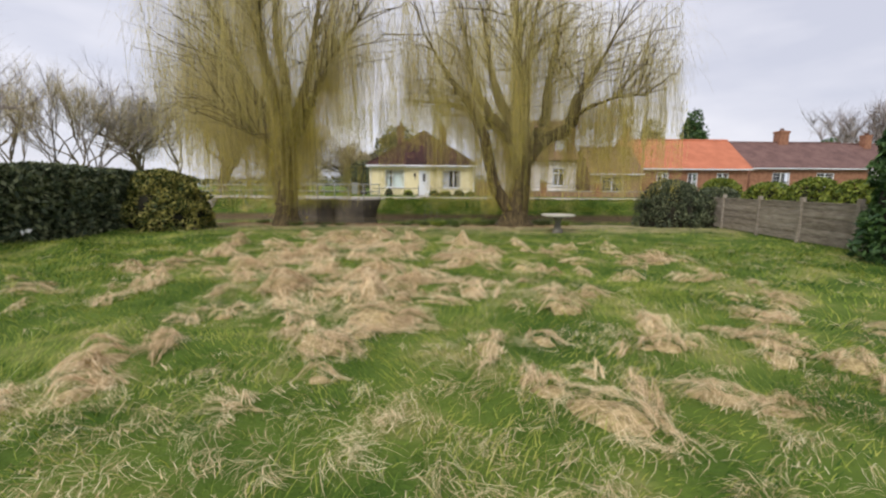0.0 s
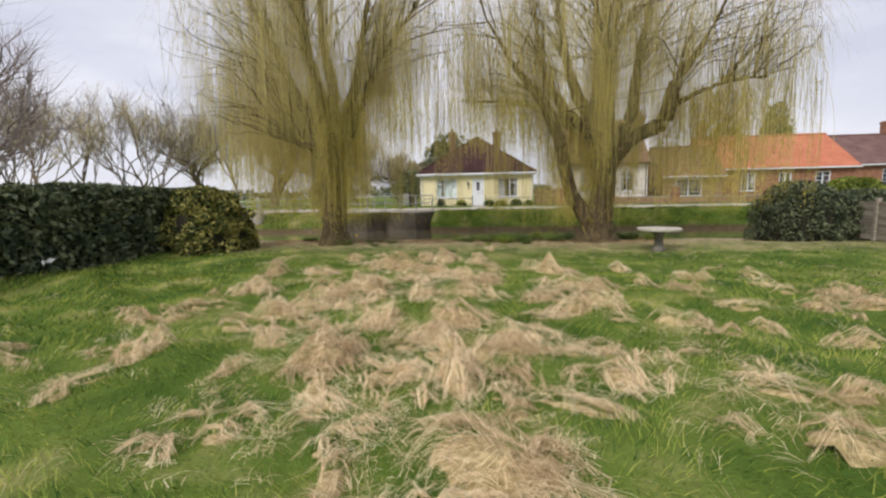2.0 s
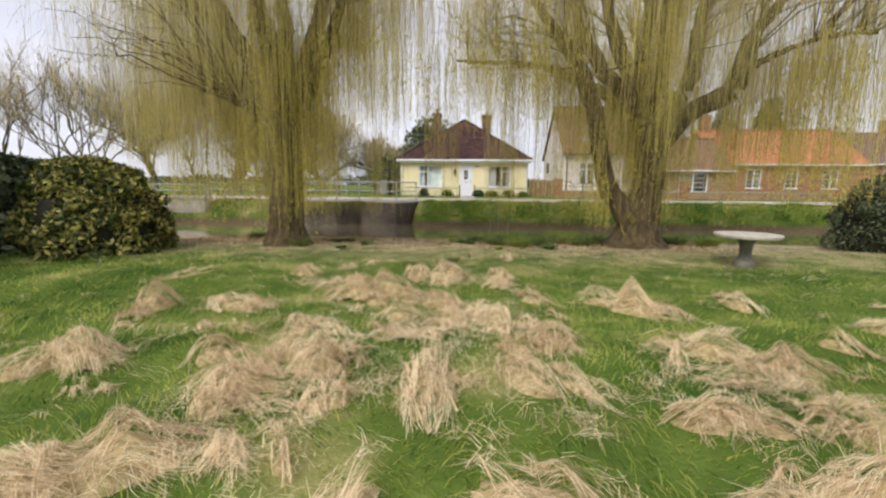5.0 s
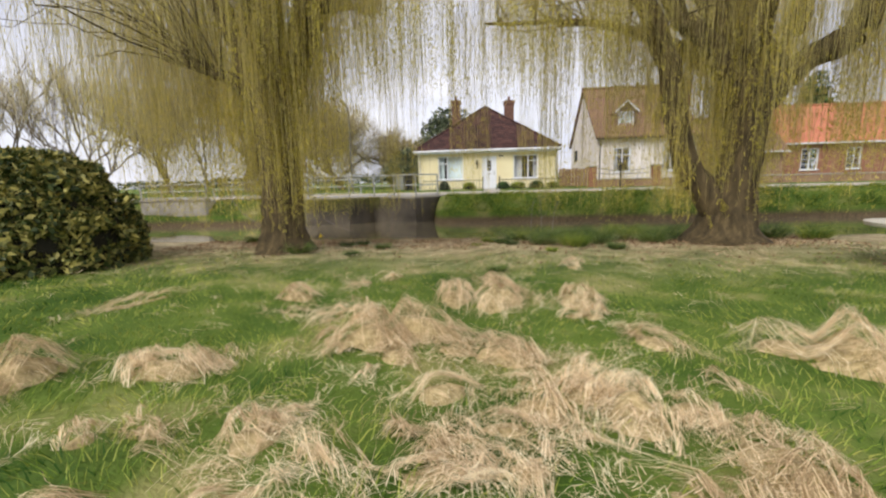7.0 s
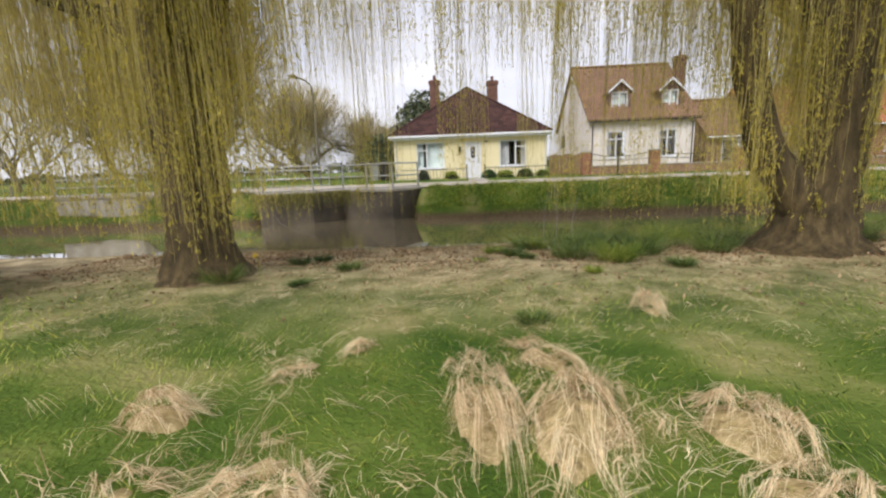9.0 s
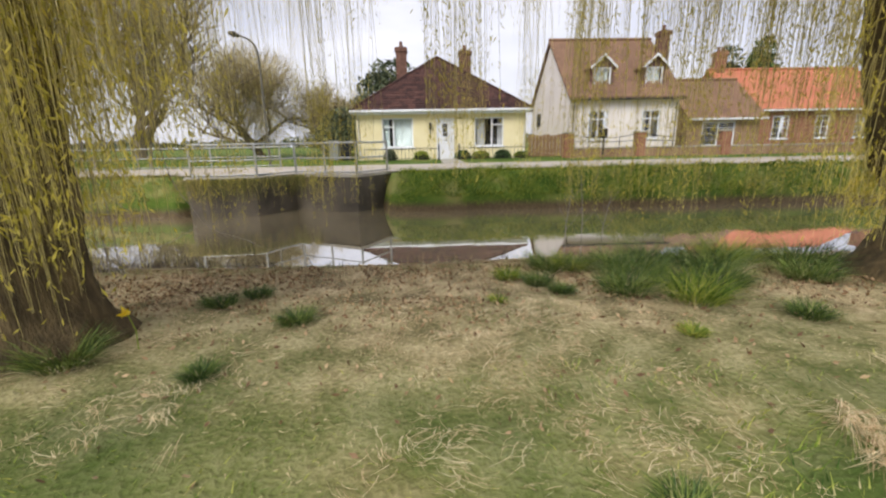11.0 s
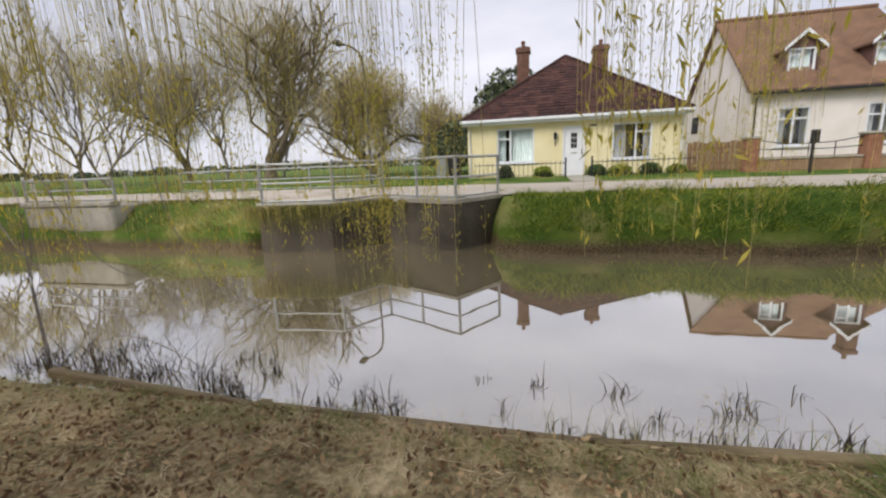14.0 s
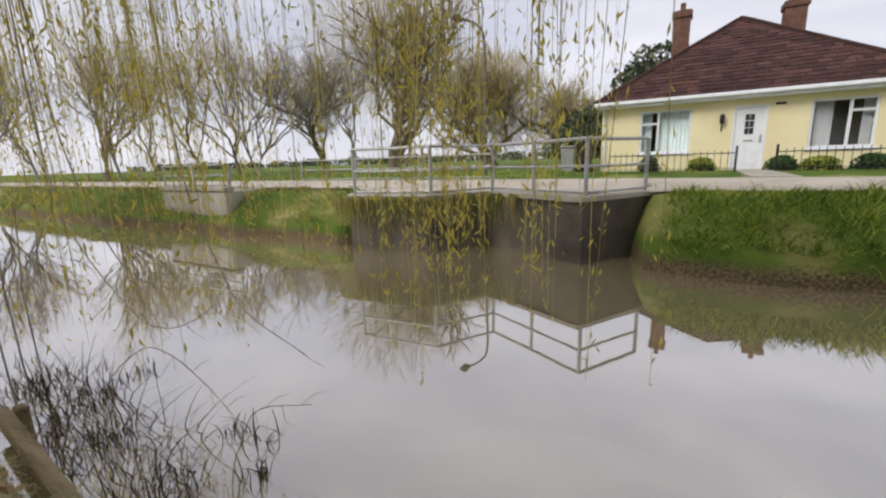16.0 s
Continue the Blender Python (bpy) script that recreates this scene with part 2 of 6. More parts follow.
def ground_material():
    """Lawn turf that gives way to bare, leaf-strewn soil by the water, then field grass."""
    m = bpy.data.materials.new("turf_and_soil")
    m.use_nodes = True
    n, l = m.node_tree.nodes, m.node_tree.links
    b = n["Principled BSDF"]
    b.inputs["Roughness"].default_value = 0.95
    b.inputs["Specular IOR Level"].default_value = 0.15
    co = n.new("ShaderNodeTexCoord")
    def noise_tex(scale, detail):
        t = n.new("ShaderNodeTexNoise")
        t.inputs["Scale"].default_value, t.inputs["Detail"].default_value = scale, detail
        l.new(co.outputs["Object"], t.inputs["Vector"])
        return t
    def ramp_of(t, stops):
        r = n.new("ShaderNodeValToRGB")
        e = r.color_ramp.elements
        e[0].position, e[0].color = stops[0][0], (*stops[0][1], 1)
        e[1].position, e[1].color = stops[-1][0], (*stops[-1][1], 1)
        for p, c in stops[1:-1]:
            e.new(p).color = (*c, 1)
        l.new(t, r.inputs["Fac"])
        return r
    patch, fine = noise_tex(0.8, 8), noise_tex(26, 6)
    turf = ramp_of(patch.outputs["Fac"], [(0.34, (0.05, 0.10, 0.014)), (0.55, (0.12, 0.175, 0.03)), (0.74, (0.36, 0.32, 0.13))])
    blend = n.new("ShaderNodeMath")
    blend.operation = "MULTIPLY_ADD"
    mid = noise_tex(2.6, 5)
    l.new(mid.outputs["Fac"], blend.inputs[0])
    blend.inputs[1].default_value = 0.9
    half = n.new("ShaderNodeMath")
    half.operation = "MULTIPLY_ADD"
    l.new(fine.outputs["Fac"], half.inputs[0])
    half.inputs[1].default_value, half.inputs[2].default_value = 0.7, -0.3
    l.new(half.outputs[0], blend.inputs[2])
    soil = ramp_of(blend.outputs[0], [(0.30, (0.15, 0.125, 0.068)), (0.5, (0.37, 0.30, 0.175)), (0.70, (0.63, 0.52, 0.33))])
    sep = n.new("ShaderNodeSeparateXYZ")
    l.new(co.outputs["Object"], sep.inputs[0])
    wob = n.new("ShaderNodeMath")
    wob.operation = "MULTIPLY_ADD"
    l.new(patch.outputs["Fac"], wob.inputs[0])
    wob.inputs[1].default_value = 4.0
    l.new(sep.outputs["Y"], wob.inputs[2])
    near = n.new("ShaderNodeMapRange")
    near.inputs["From Min"].default_value, near.inputs["From Max"].default_value = 16.4, 20.4
    l.new(wob.outputs[0], near.inputs["Value"])
    low = n.new("ShaderNodeMath")
    low.operation = "MULTIPLY_ADD"
    l.new(fine.outputs["Fac"], low.inputs[0])
    low.inputs[1].default_value = 0.3
    l.new(sep.outputs["Z"], low.inputs[2])
    face = n.new("ShaderNodeMapRange")
    face.inputs["From Min"].default_value, face.inputs["From Max"].default_value = -0.04, 0.14
    face.inputs["To Min"].default_value, face.inputs["To Max"].default_value = 1.0, 0.0
    l.new(low.outputs[0], face.inputs["Value"])
    here = n.new("ShaderNodeMath")
    here.operation = "LESS_THAN"
    here.inputs[1].default_value = 21.5
    l.new(sep.outputs["Y"], here.inputs[0])
    far = n.new("ShaderNodeMath")
    far.operation = "MAXIMUM"
    l.new(face.outputs[0], far.inputs[0])
    l.new(here.outputs[0], far.inputs[1])
    both = n.new("ShaderNodeMath")
    both.operation = "MULTIPLY"
    l.new(near.outputs[0], both.inputs[0])
    l.new(far.outputs[0], both.inputs[1])
    mix = n.new("ShaderNodeMix")
    mix.data_type = "RGBA"
    l.new(both.outputs[0], mix.inputs[0])
    l.new(turf.outputs[0], mix.inputs[6])
    mud = n.new("ShaderNodeMix")
    mud.data_type = "RGBA"
    over = n.new("ShaderNodeMath")
    over.operation = "GREATER_THAN"
    over.inputs[1].default_value = 19.75
    l.new(sep.outputs["Y"], over.inputs[0])
    l.new(over.outputs[0], mud.inputs[0])
    l.new(soil.outputs[0], mud.inputs[6])
    wet = ramp_of(fine.outputs["Fac"], [(0.3, (0.05, 0.038, 0.022)), (0.5, (0.12, 0.088, 0.052)), (0.72, (0.25, 0.19, 0.11))])
    l.new(wet.outputs[0], mud.inputs[7])
    l.new(mud.outputs[2], mix.inputs[7])
    l.new(mix.outputs[2], b.inputs["Base Color"])
    bp = n.new("ShaderNodeBump")
    bp.inputs["Strength"].default_value, bp.inputs["Distance"].default_value = 0.9, 0.04
    l.new(fine.outputs["Fac"], bp.inputs["Height"])
    l.new(bp.outputs[0], b.inputs["Normal"])
    return m
M["ground"] = ground_material()

# ---- mesh helpers ----
rng = np.random.default_rng(7)

def mesh_of(name, verts, faces, mat, smooth=False):
    """A mesh from vertex and equal-sided face arrays."""
    verts, faces = np.asarray(verts, np.float32), np.asarray(faces, np.int32)
    me = bpy.data.meshes.new(name)
    k = faces.shape[1]
    me.vertices.add(len(verts))
    me.vertices.foreach_set("co", verts.ravel())
    me.loops.add(faces.size)
    me.loops.foreach_set("vertex_index", faces.ravel())
    me.polygons.add(len(faces))
    me.polygons.foreach_set("loop_start", np.arange(0, faces.size, k, dtype=np.int32))
    me.polygons.foreach_set("loop_total", np.full(len(faces), k, np.int32))
    if smooth:
        me.polygons.foreach_set("use_smooth", np.ones(len(faces), bool))
    me.materials.append(mat)
    me.update(calc_edges=True)
    return me

def join(pieces):
    vs, fs, base = [], [], 0
    for v, f in pieces:
        vs.append(v)
        fs.append(np.asarray(f) + base)
        base += len(v)
    return np.concatenate(vs), np.concatenate(fs)

def place(name, verts, faces, mat, parent=None, label="", smooth=False):
    ob = new(name, mesh_of(name, verts, faces, mat, smooth))
    if parent:
        ob.parent = parent
        ob.matrix_parent_inverse = parent.matrix_basis.inverted()
    return tagged(ob, label)

def thing(name, at, label, category, group="", kind=""):
    ob = new(name)
    ob.empty_display_size = 0.2
    ob.matrix_basis = Matrix.Translation(at)
    return tagged(ob, label, category, group, kind)

def part(name, bm, mat, parent=None, label=""):
    me = bpy.data.meshes.new(name)
    bm.to_mesh(me)
    bm.free()
    me.materials.append(mat)
    ob = new(name, me)
    if parent:
        ob.parent = parent
        ob.matrix_parent_inverse = parent.matrix_basis.inverted()
    return tagged(ob, label)

def add_box(bm, x0, x1, y0, y1, z0, z1):
    v = [bm.verts.new(p) for p in ((x0, y0, z0), (x1, y0, z0), (x1, y1, z0), (x0, y1, z0), (x0, y0, z1), (x1, y0, z1), (x1, y1, z1), (x0, y1, z1))]
    for f in ((3, 2, 1, 0), (4, 5, 6, 7), (0, 1, 5, 4), (1, 2, 6, 5), (2, 3, 7, 6), (3, 0, 4, 7)):
        bm.faces.new([v[i] for i in f])
    return v

def box(x0, x1, y0, y1, z0, z1, bevel=0.0):
    bm = bmesh.new()
    add_box(bm, x0, x1, y0, y1, z0, z1)
    if bevel:
        bmesh.ops.bevel(bm, geom=bm.edges[:], offset=bevel, segments=1, affect="EDGES")
    return bm

def solid(points, faces):
    bm = bmesh.new()
    v = [bm.verts.new(p) for p in points]
    for f in faces:
        bm.faces.new([v[i] for i in f])
    bmesh.ops.recalc_face_normals(bm, faces=bm.faces[:])
    return bm

def value_noise(x, y, cell, seed):
    """Smooth lattice noise in 0..1."""
    g = np.random.default_rng(seed).random((256, 256))
    u, v = np.asarray(x) / cell, np.asarray(y) / cell
    i, j = np.floor(u).astype(int), np.floor(v).astype(int)
    a, b = u - i, v - j
    a, b = a * a * (3 - 2 * a), b * b * (3 - 2 * b)
    at = lambda p, q: g[p % 256, q % 256]
    return (at(i, j) * (1 - a) + at(i + 1, j) * a) * (1 - b) + (at(i, j + 1) * (1 - a) + at(i + 1, j + 1) * a) * b

def step(a, b, x):
    t = np.clip((np.asarray(x, float) - a) / (b - a), 0, 1)
    return t * t * (3 - 2 * t)

WATER = -0.32
def bank_y(x):
    """The foot of the far bank; it steps back behind the culvert's head wall."""
    return 25.95 + 1.55 * (step(-8.3, -7.9, x) * (1 - step(-2.9, -2.3, x))) + 0.12 * np.sin(np.asarray(x) * 1.7)

def ground_z(x, y):
    x, y = np.asarray(x, float), np.asarray(y, float)
    lawn = 0.10 * (value_noise(x, y, 1.3, 3) - 0.5) + 0.12 * (value_noise(x, y, 4.5, 4) - 0.5)
    lawn = lawn + 0.15 * (value_noise(x, y, 0.6, 8) - 0.5) * step(1.5, 4, y) * (1 - step(10, 13.5, y))
    lawn = lawn * (1 - step(15, 18.5, y)) - 0.14 * step(16.5, 19.6, y)
    z = lawn + 0.03 * (value_noise(x, y, 0.35, 5) - 0.5)
    z = z * (1 - step(19.72, 19.85, y)) - 1.0 * step(19.72, 19.85, y)
    b = bank_y(x)
    far = -1.0 + 1.10 * step(b - 0.05, b + 0.16, y) + 0.63 * step(b + 0.10, b + 1.25, y) + 0.08 * step(33, 37, y)
    far = far + 0.09 * (value_noise(x, y, 0.6, 9) - 0.5) * (y > b + 0.1) * (1 - step(27.0, 27.6, y))
    return np.where(y > 23, far, z)

def tube(points, radii, sides=8, wobble=0.0, cap=True):
    """A tapered tube along points, with an uneven section."""
    p, r = np.asarray(points, float), np.asarray(radii, float)
    d = np.gradient(p, axis=0)
    d /= np.linalg.norm(d, axis=1)[:, None] + 1e-9
    ref = np.where(np.abs(d[:, 2:3]) > 0.9, np.array([[1.0, 0, 0]]), np.array([[0, 0, 1.0]]))
    u = np.cross(d, ref)
    u /= np.linalg.norm(u, axis=1)[:, None]
    v = np.cross(d, u)
    a = np.arange(sides) * 2 * np.pi / sides
    rr = r[:, None] * (1 + wobble * (rng.random((len(p), sides)) - 0.5) * 2)
    vs = p[:, None] + rr[..., None] * (np.cos(a)[None, :, None] * u[:, None] + np.sin(a)[None, :, None] * v[:, None])
    n = len(p)
    i, j = np.meshgrid(np.arange(n - 1), np.arange(sides), indexing="ij")
    f = np.stack([i * sides + j, i * sides + (j + 1) % sides, (i + 1) * sides + (j + 1) % sides, (i + 1) * sides + j], -1).reshape(-1, 4)
    return vs.reshape(-1, 3), f

def smooth_path(ctrl, n):
    """Resample control points (x, y, z, r) by a Catmull-Rom curve."""
    c = np.asarray(ctrl, float)
    c = np.vstack([2 * c[0] - c[1], c, 2 * c[-1] - c[-2]])
    out = []
    for t in np.linspace(0, len(c) - 3 - 1e-6, n):
        i = int(t)
        u = t - i
        a, b, d, e = c[i:i + 4]
        out.append(0.5 * (2 * b + (d - a) * u + (2 * a - 5 * b + 4 * d - e) * u * u + (3 * b - a - 3 * d + e) * u ** 3))
    return np.array(out)

def ribbons(P, width):
    """Ribbons along P (count, points, 3), each turned at random about the upright; widths taper to the tip."""
    n, k, _ = P.shape
    ang = rng.random(n) * 2 * np.pi
    side = np.stack([np.cos(ang), np.sin(ang), np.zeros(n)], -1)[:, None]
    w = (np.asarray(width) * np.ones(n))[:, None] * np.linspace(1, 0.25, k)[None]
    a, b = P - side * w[..., None] / 2, P + side * w[..., None] / 2
    V = np.stack([a, b], 2).reshape(-1, 3)
    base = (np.arange(n) * 2 * k)[:, None] + 2 * np.arange(k - 1)[None]
    F = np.stack([base, base + 1, base + 3, base + 2], -1).reshape(-1, 4)
    return V, F

def blades(x, y, length, angle, lean, width, k=3, droop=0.6):
    """Grass blades that rise and bend over towards angle."""
    n = len(x)
    s = np.linspace(0, 1, k)[None]
    z0 = ground_z(x, y) - 0.01
    L, A, B = [np.asarray(q) * np.ones(n) for q in (length, angle, lean)]
    out = L[:, None] * B[:, None] * s ** 1.4
    up = L[:, None] * (1 - 0.5 * B[:, None]) * (s - droop * B[:, None] * s ** 2.2)
    P = np.stack([x[:, None] + np.cos(A)[:, None] * out, y[:, None] + np.sin(A)[:, None] * out, z0[:, None] + np.maximum(up, 0.01)], -1)
    return ribbons(P, width)

def leaf_cloud(P, size, aspect=0.45, down=0.0):
    """Small four-cornered leaves at the points P, turned at random."""
    n = len(P)
    d = rng.normal(size=(n, 3)) - np.array([0, 0, down])
    d /= np.linalg.norm(d, axis=1)[:, None]
    e = np.cross(d, rng.normal(size=(n, 3)))
    e /= np.linalg.norm(e, axis=1)[:, None]
    s = (np.asarray(size) * (0.6 + 0.8 * rng.random(n)))[:, None]
    V = np.stack([P - d * s, P + e * s * aspect, P + d * s, P - e * s * aspect], 1).reshape(-1, 3)
    return V, np.arange(n * 4).reshape(-1, 4)

# ---- ground, water, road ----
def graded(stops):
    return np.unique(np.round(np.concatenate([np.arange(a, b, s) for a, b, s in stops]), 4))

gx = graded([(-1600, -200, 200), (-200, -40, 20), (-40, -14, 1.0), (-14, 16, 0.2), (16, 40, 1.0), (40, 200, 20), (200, 1601, 200)])
gy = graded([(-300, -20, 40), (-20, -4, 2.0), (-4, 19.6, 0.2), (19.6, 20.0, 0.04), (20.0, 25.6, 0.8), (25.6, 28.9, 0.1), (28.9, 40, 0.6), (40, 80, 5), (80, 300, 40), (300, 2001, 200)])
GX, GY = np.meshgrid(gx, gy, indexing="ij")
gv = np.stack([GX, GY, ground_z(GX, GY)], -1).reshape(-1, 3)
gi, gj = np.meshgrid(np.arange(len(gx) - 1), np.arange(len(gy) - 1), indexing="ij")
gw = len(gy)
gf = np.stack([gi * gw + gj, (gi + 1) * gw + gj, (gi + 1) * gw + gj + 1, gi * gw + gj + 1], -1).reshape(-1, 4)
tagged(place("ground", gv, gf, M["ground"], smooth=True), "rough lawn turf and field running down to the drain", "ground", kind="structure")

wx = np.array([-400.0, -60, -20, 0, 20, 60, 400])
wv = np.array([(x, y, WATER) for x in wx for y in (19.7, 27.9)])
tagged(place("water", wv, [(2 * i, 2 * i + 2, 2 * i + 3, 2 * i + 1) for i in range(len(wx) - 1)], M["water"]), "still brown water of the drain, mirroring sky and houses", "water", kind="structure")

def road_strip():
    xs = np.concatenate([np.arange(-300, -30, 30), np.arange(-30, 30, 0.5), np.arange(30, 301, 30)])
    ys = np.array([0.0, 0.15, 2.0, 3.8, 3.95])
    near = 28.05 + 0.10 * np.sin(xs * 0.9) + 0.06 * np.sin(xs * 2.3) - 0.9 * (step(-10, -8, xs) * (1 - step(-3.2, -1.5, xs)))
    V = np.array([(x, b + (q if q < 2 else q + 28.05 - b), 0.775 + (0.0 if q in (0.0, 3.95) else 0.03)) for x, b in zip(xs, near) for q in ys])
    F = [(5 * i + j, 5 * i + 5 + j, 5 * i + 6 + j, 5 * i + 1 + j) for i in range(len(xs) - 1) for j in range(4)]
    return V, F
tagged(place("road", *road_strip(), M["road"], smooth=True), "pale worn lane along the bank top", "road", kind="structure")

# ---- houses ----
def wall_pieces(bm, x0, x1, z0, z1, y, thick, holes):
    """A front wall from x0 to x1 with openings (x0, x1, z0, z1) right through it."""
    xs = sorted({x0, x1, *[h[0] for h in holes], *[h[1] for h in holes]})
    zs = sorted({z0, z1, *[h[2] for h in holes], *[h[3] for h in holes]})
    for a, b in zip(xs, xs[1:]):
        for c, d in zip(zs, zs[1:]):
            if not any(h[0] <= a and b <= h[1] and h[2] <= c and d <= h[3] for h in holes):
                add_box(bm, a, b, y, y + thick, c, d)
    bmesh.ops.remove_doubles(bm, verts=bm.verts[:], dist=0.0005)

def window(house, x0, x1, z0, z1, y, mullions=(), transoms=(), curtain=None, bars=()):
    """A white window: frame, panes, mullions, sill and what hangs behind."""
    w = new("window")
    w.parent = house
    w.matrix_parent_inverse = house.matrix_basis.inverted()
    w.matrix_basis = Matrix.Translation(((x0 + x1) / 2, y, z0))
    bm = bmesh.new()
    t = 0.07
    add_box(bm, x0, x0 + t, y + 0.03, y + 0.11, z0, z1)
    add_box(bm, x1 - t, x1, y + 0.03, y + 0.11, z0, z1)
    add_box(bm, x0 + t, x1 - t, y + 0.03, y + 0.11, z0, z0 + t)
    add_box(bm, x0 + t, x1 - t, y + 0.03, y + 0.11, z1 - t, z1)
    part("frame", bm, M["upvc"], w)
    for mx in mullions:
        part("mullion", box(mx - 0.04, mx + 0.04, y + 0.035, y + 0.105, z0 + t, z1 - t, 0.006), M["upvc"], w)
    for a, b, z in transoms:
        part("transom", box(a, b, y + 0.038, y + 0.102, z - 0.035, z + 0.035, 0.006), M["upvc"], w)
    for a, b, c, d in bars:
        part("glazing_bar", box(a, b, y + 0.05, y + 0.09, c, d), M["upvc"], w)
    part("pane", box(x0 + t, x1 - t, y + 0.066, y + 0.072, z0 + t, z1 - t), M["glass"], w).visible_shadow = False
    part("sill", box(x0 - 0.08, x1 + 0.08, y - 0.07, y + 0.06, z0 - 0.07, z0, 0.01), M["upvc"], w)
    if curtain:
        for a, b, key in curtain:
            n = 40
            xs = np.linspace(a, b, n)
            yy = y + 0.24 + 0.025 * np.sin(np.arange(n) * 1.3)
            V = np.array([(q, r, z) for q, r in zip(xs, yy) for z in (z0 + 0.02, z1 - 0.02)])
            place("curtain", V, [(2 * i, 2 * i + 2, 2 * i + 3, 2 * i + 1) for i in range(n - 1)], M[key], w)
    # added dark board behind the pane, room shade put into its colour
    part("room_shade_board", box(x0 - 0.1, x1 + 0.1, y + 0.9, y + 0.95, z0 - 0.1, z1 + 0.1), M["dim"], w)
    return w

def stack(house, x, y, w, z0, z1, pots=1, mat="brick"):
    bm = box(x - w / 2, x + w / 2, y - w / 2, y + w / 2, z0, z1 - 0.28)
    add_box(bm, x - w / 2 - 0.06, x + w / 2 + 0.06, y - w / 2 - 0.06, y + w / 2 + 0.06, z1 - 0.28, z1 - 0.06)
    add_box(bm, x - w / 2 + 0.03, x + w / 2 - 0.03, y - w / 2 + 0.03, y + w / 2 - 0.03, z1 - 0.06, z1)
    c = part("chimney", bm, M[mat], house)
    for k in range(pots):
        px = x + (k - (pots - 1) / 2) * 0.3
        v, f = tube([(px, y, z1 - 0.05), (px, y, z1 + 0.15), (px, y, z1 + 0.28), (px, y, z1 + 0.32)], [0.12, 0.10, 0.11, 0.09], 10)
        place("chimney_pot", v, f, M["darkbrick"], house)
    return c

def gable_roof(house, x0, x1, y0, y1, ze, zr, mat, over=0.25, thick=0.14):
    """Two slopes with the ridge along x."""
    ym = (y0 + y1) / 2
    for name, ya, za, yb, zb in (("roof_slope", y0 - over, ze, ym, zr), ("roof_slope", y1 + over, ze, ym, zr)):
        pts = [(x0, ya, za), (x1, ya, za), (x1, yb, zb), (x0, yb, zb)]
        pts += [(a, b, c - thick) for a, b, c in pts]
        part("roof", solid(pts, [(0, 1, 2, 3), (7, 6, 5, 4), (0, 4, 5, 1), (1, 5, 6, 2), (2, 6, 7, 3), (3, 7, 4, 0)]), M[mat], house)
    v, f = tube([(x0, ym, zr + 0.02), ((x0 + x1) / 2, ym, zr + 0.02), (x1, ym, zr + 0.02)], [0.11] * 3, 8)
    place("ridge_tiles", v, f, M[mat], house)

# bungalow
BY, BZ = 37.5, 0.78
bung = thing("bungalow", (-0.36, BY, BZ), "cream painted bungalow with a hipped brown tiled roof", "house")
bm = bmesh.new()
holes = [(-3.6, -1.9, 1.47, 3.02), (1.45, 3.06, 1.47, 3.0), (-0.64, 0.33, BZ, 2.97)]
wall_pieces(bm, -4.98, 4.3, 0.5, 3.32, BY, 0.3, holes)
part("front_wall", bm, M["cream"], bung)
part("side_wall", box(-4.98, -4.7, BY + 0.3, 47.0, 0.5, 3.32), M["cream"], bung)
part("side_wall", box(4.02, 4.3, BY + 0.3, 47.0, 0.5, 3.32), M["cream"], bung)
part("rear_wall", box(-4.7, 4.02, 46.7, 47.0, 0.5, 3.32), M["cream"], bung)
# unseen ceiling, given the same painted room shade
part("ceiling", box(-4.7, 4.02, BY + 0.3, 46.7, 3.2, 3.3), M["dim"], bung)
window(bung, -3.6, -1.9, 1.47, 3.02, BY, (-2.98,), ((-3.53, -2.98, 2.55),), [(-2.95, -1.95, "curtain"), (-3.55, -3.2, "curtain")])
window(bung, 1.45, 3.06, 1.47, 3.0, BY, (2.42,), ((2.42, 2.99, 2.6),), [(1.5, 2.05, "grey_curtain"), (2.75, 3.0, "grey_curtain")])

def front_door(house, x0, x1, z0, z1, y):
    d = part("door", box(x0, x1, y + 0.05, y + 0.13, z0, z1, 0.01), M["upvc"], house, "white panelled front door")
    xm = (x0 + x1) / 2
    for a, b in ((x0 - 0.0, x0 + 0.07), (x1 - 0.07, x1)):
        part("door_frame", box(a, b, y + 0.0, y + 0.049, z0, z1, 0.008), M["upvc"], house)
    part("door_head", box(x0 + 0.07, x1 - 0.07, y + 0.0, y + 0.049, z1 - 0.07, z1, 0.008), M["upvc"], house)
    for i in range(2):
        for j in range(3):
            # opaque dark panes; the unlit hall's shade is in their colour
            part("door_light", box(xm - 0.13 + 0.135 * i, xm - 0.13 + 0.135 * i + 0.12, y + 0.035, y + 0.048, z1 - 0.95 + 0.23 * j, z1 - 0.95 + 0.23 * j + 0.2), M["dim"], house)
    for a, b in ((x0 + 0.16, xm - 0.06), (xm + 0.06, x1 - 0.16)):
        part("door_panel", box(a, b, y + 0.035, y + 0.049, z0 + 0.2, z0 + 0.85, 0.006), M["upvc"], house)
    part("letter_plate", box(xm - 0.13, xm + 0.13, y + 0.03, y + 0.049, z0 + 1.0, z0 + 1.05), M["steel"], house)
    part("door_handle", box(x1 - 0.17, x1 - 0.12, y + 0.0, y + 0.049, z0 + 0.95, z0 + 1.2, 0.008), M["steel"], house)
front_door(bung, -0.64, 0.33, BZ, 2.97, BY)
part("lantern_bracket", box(-0.99, -0.95, BY - 0.03, BY + 0.0, 2.15, 2.75), M["black"], bung)
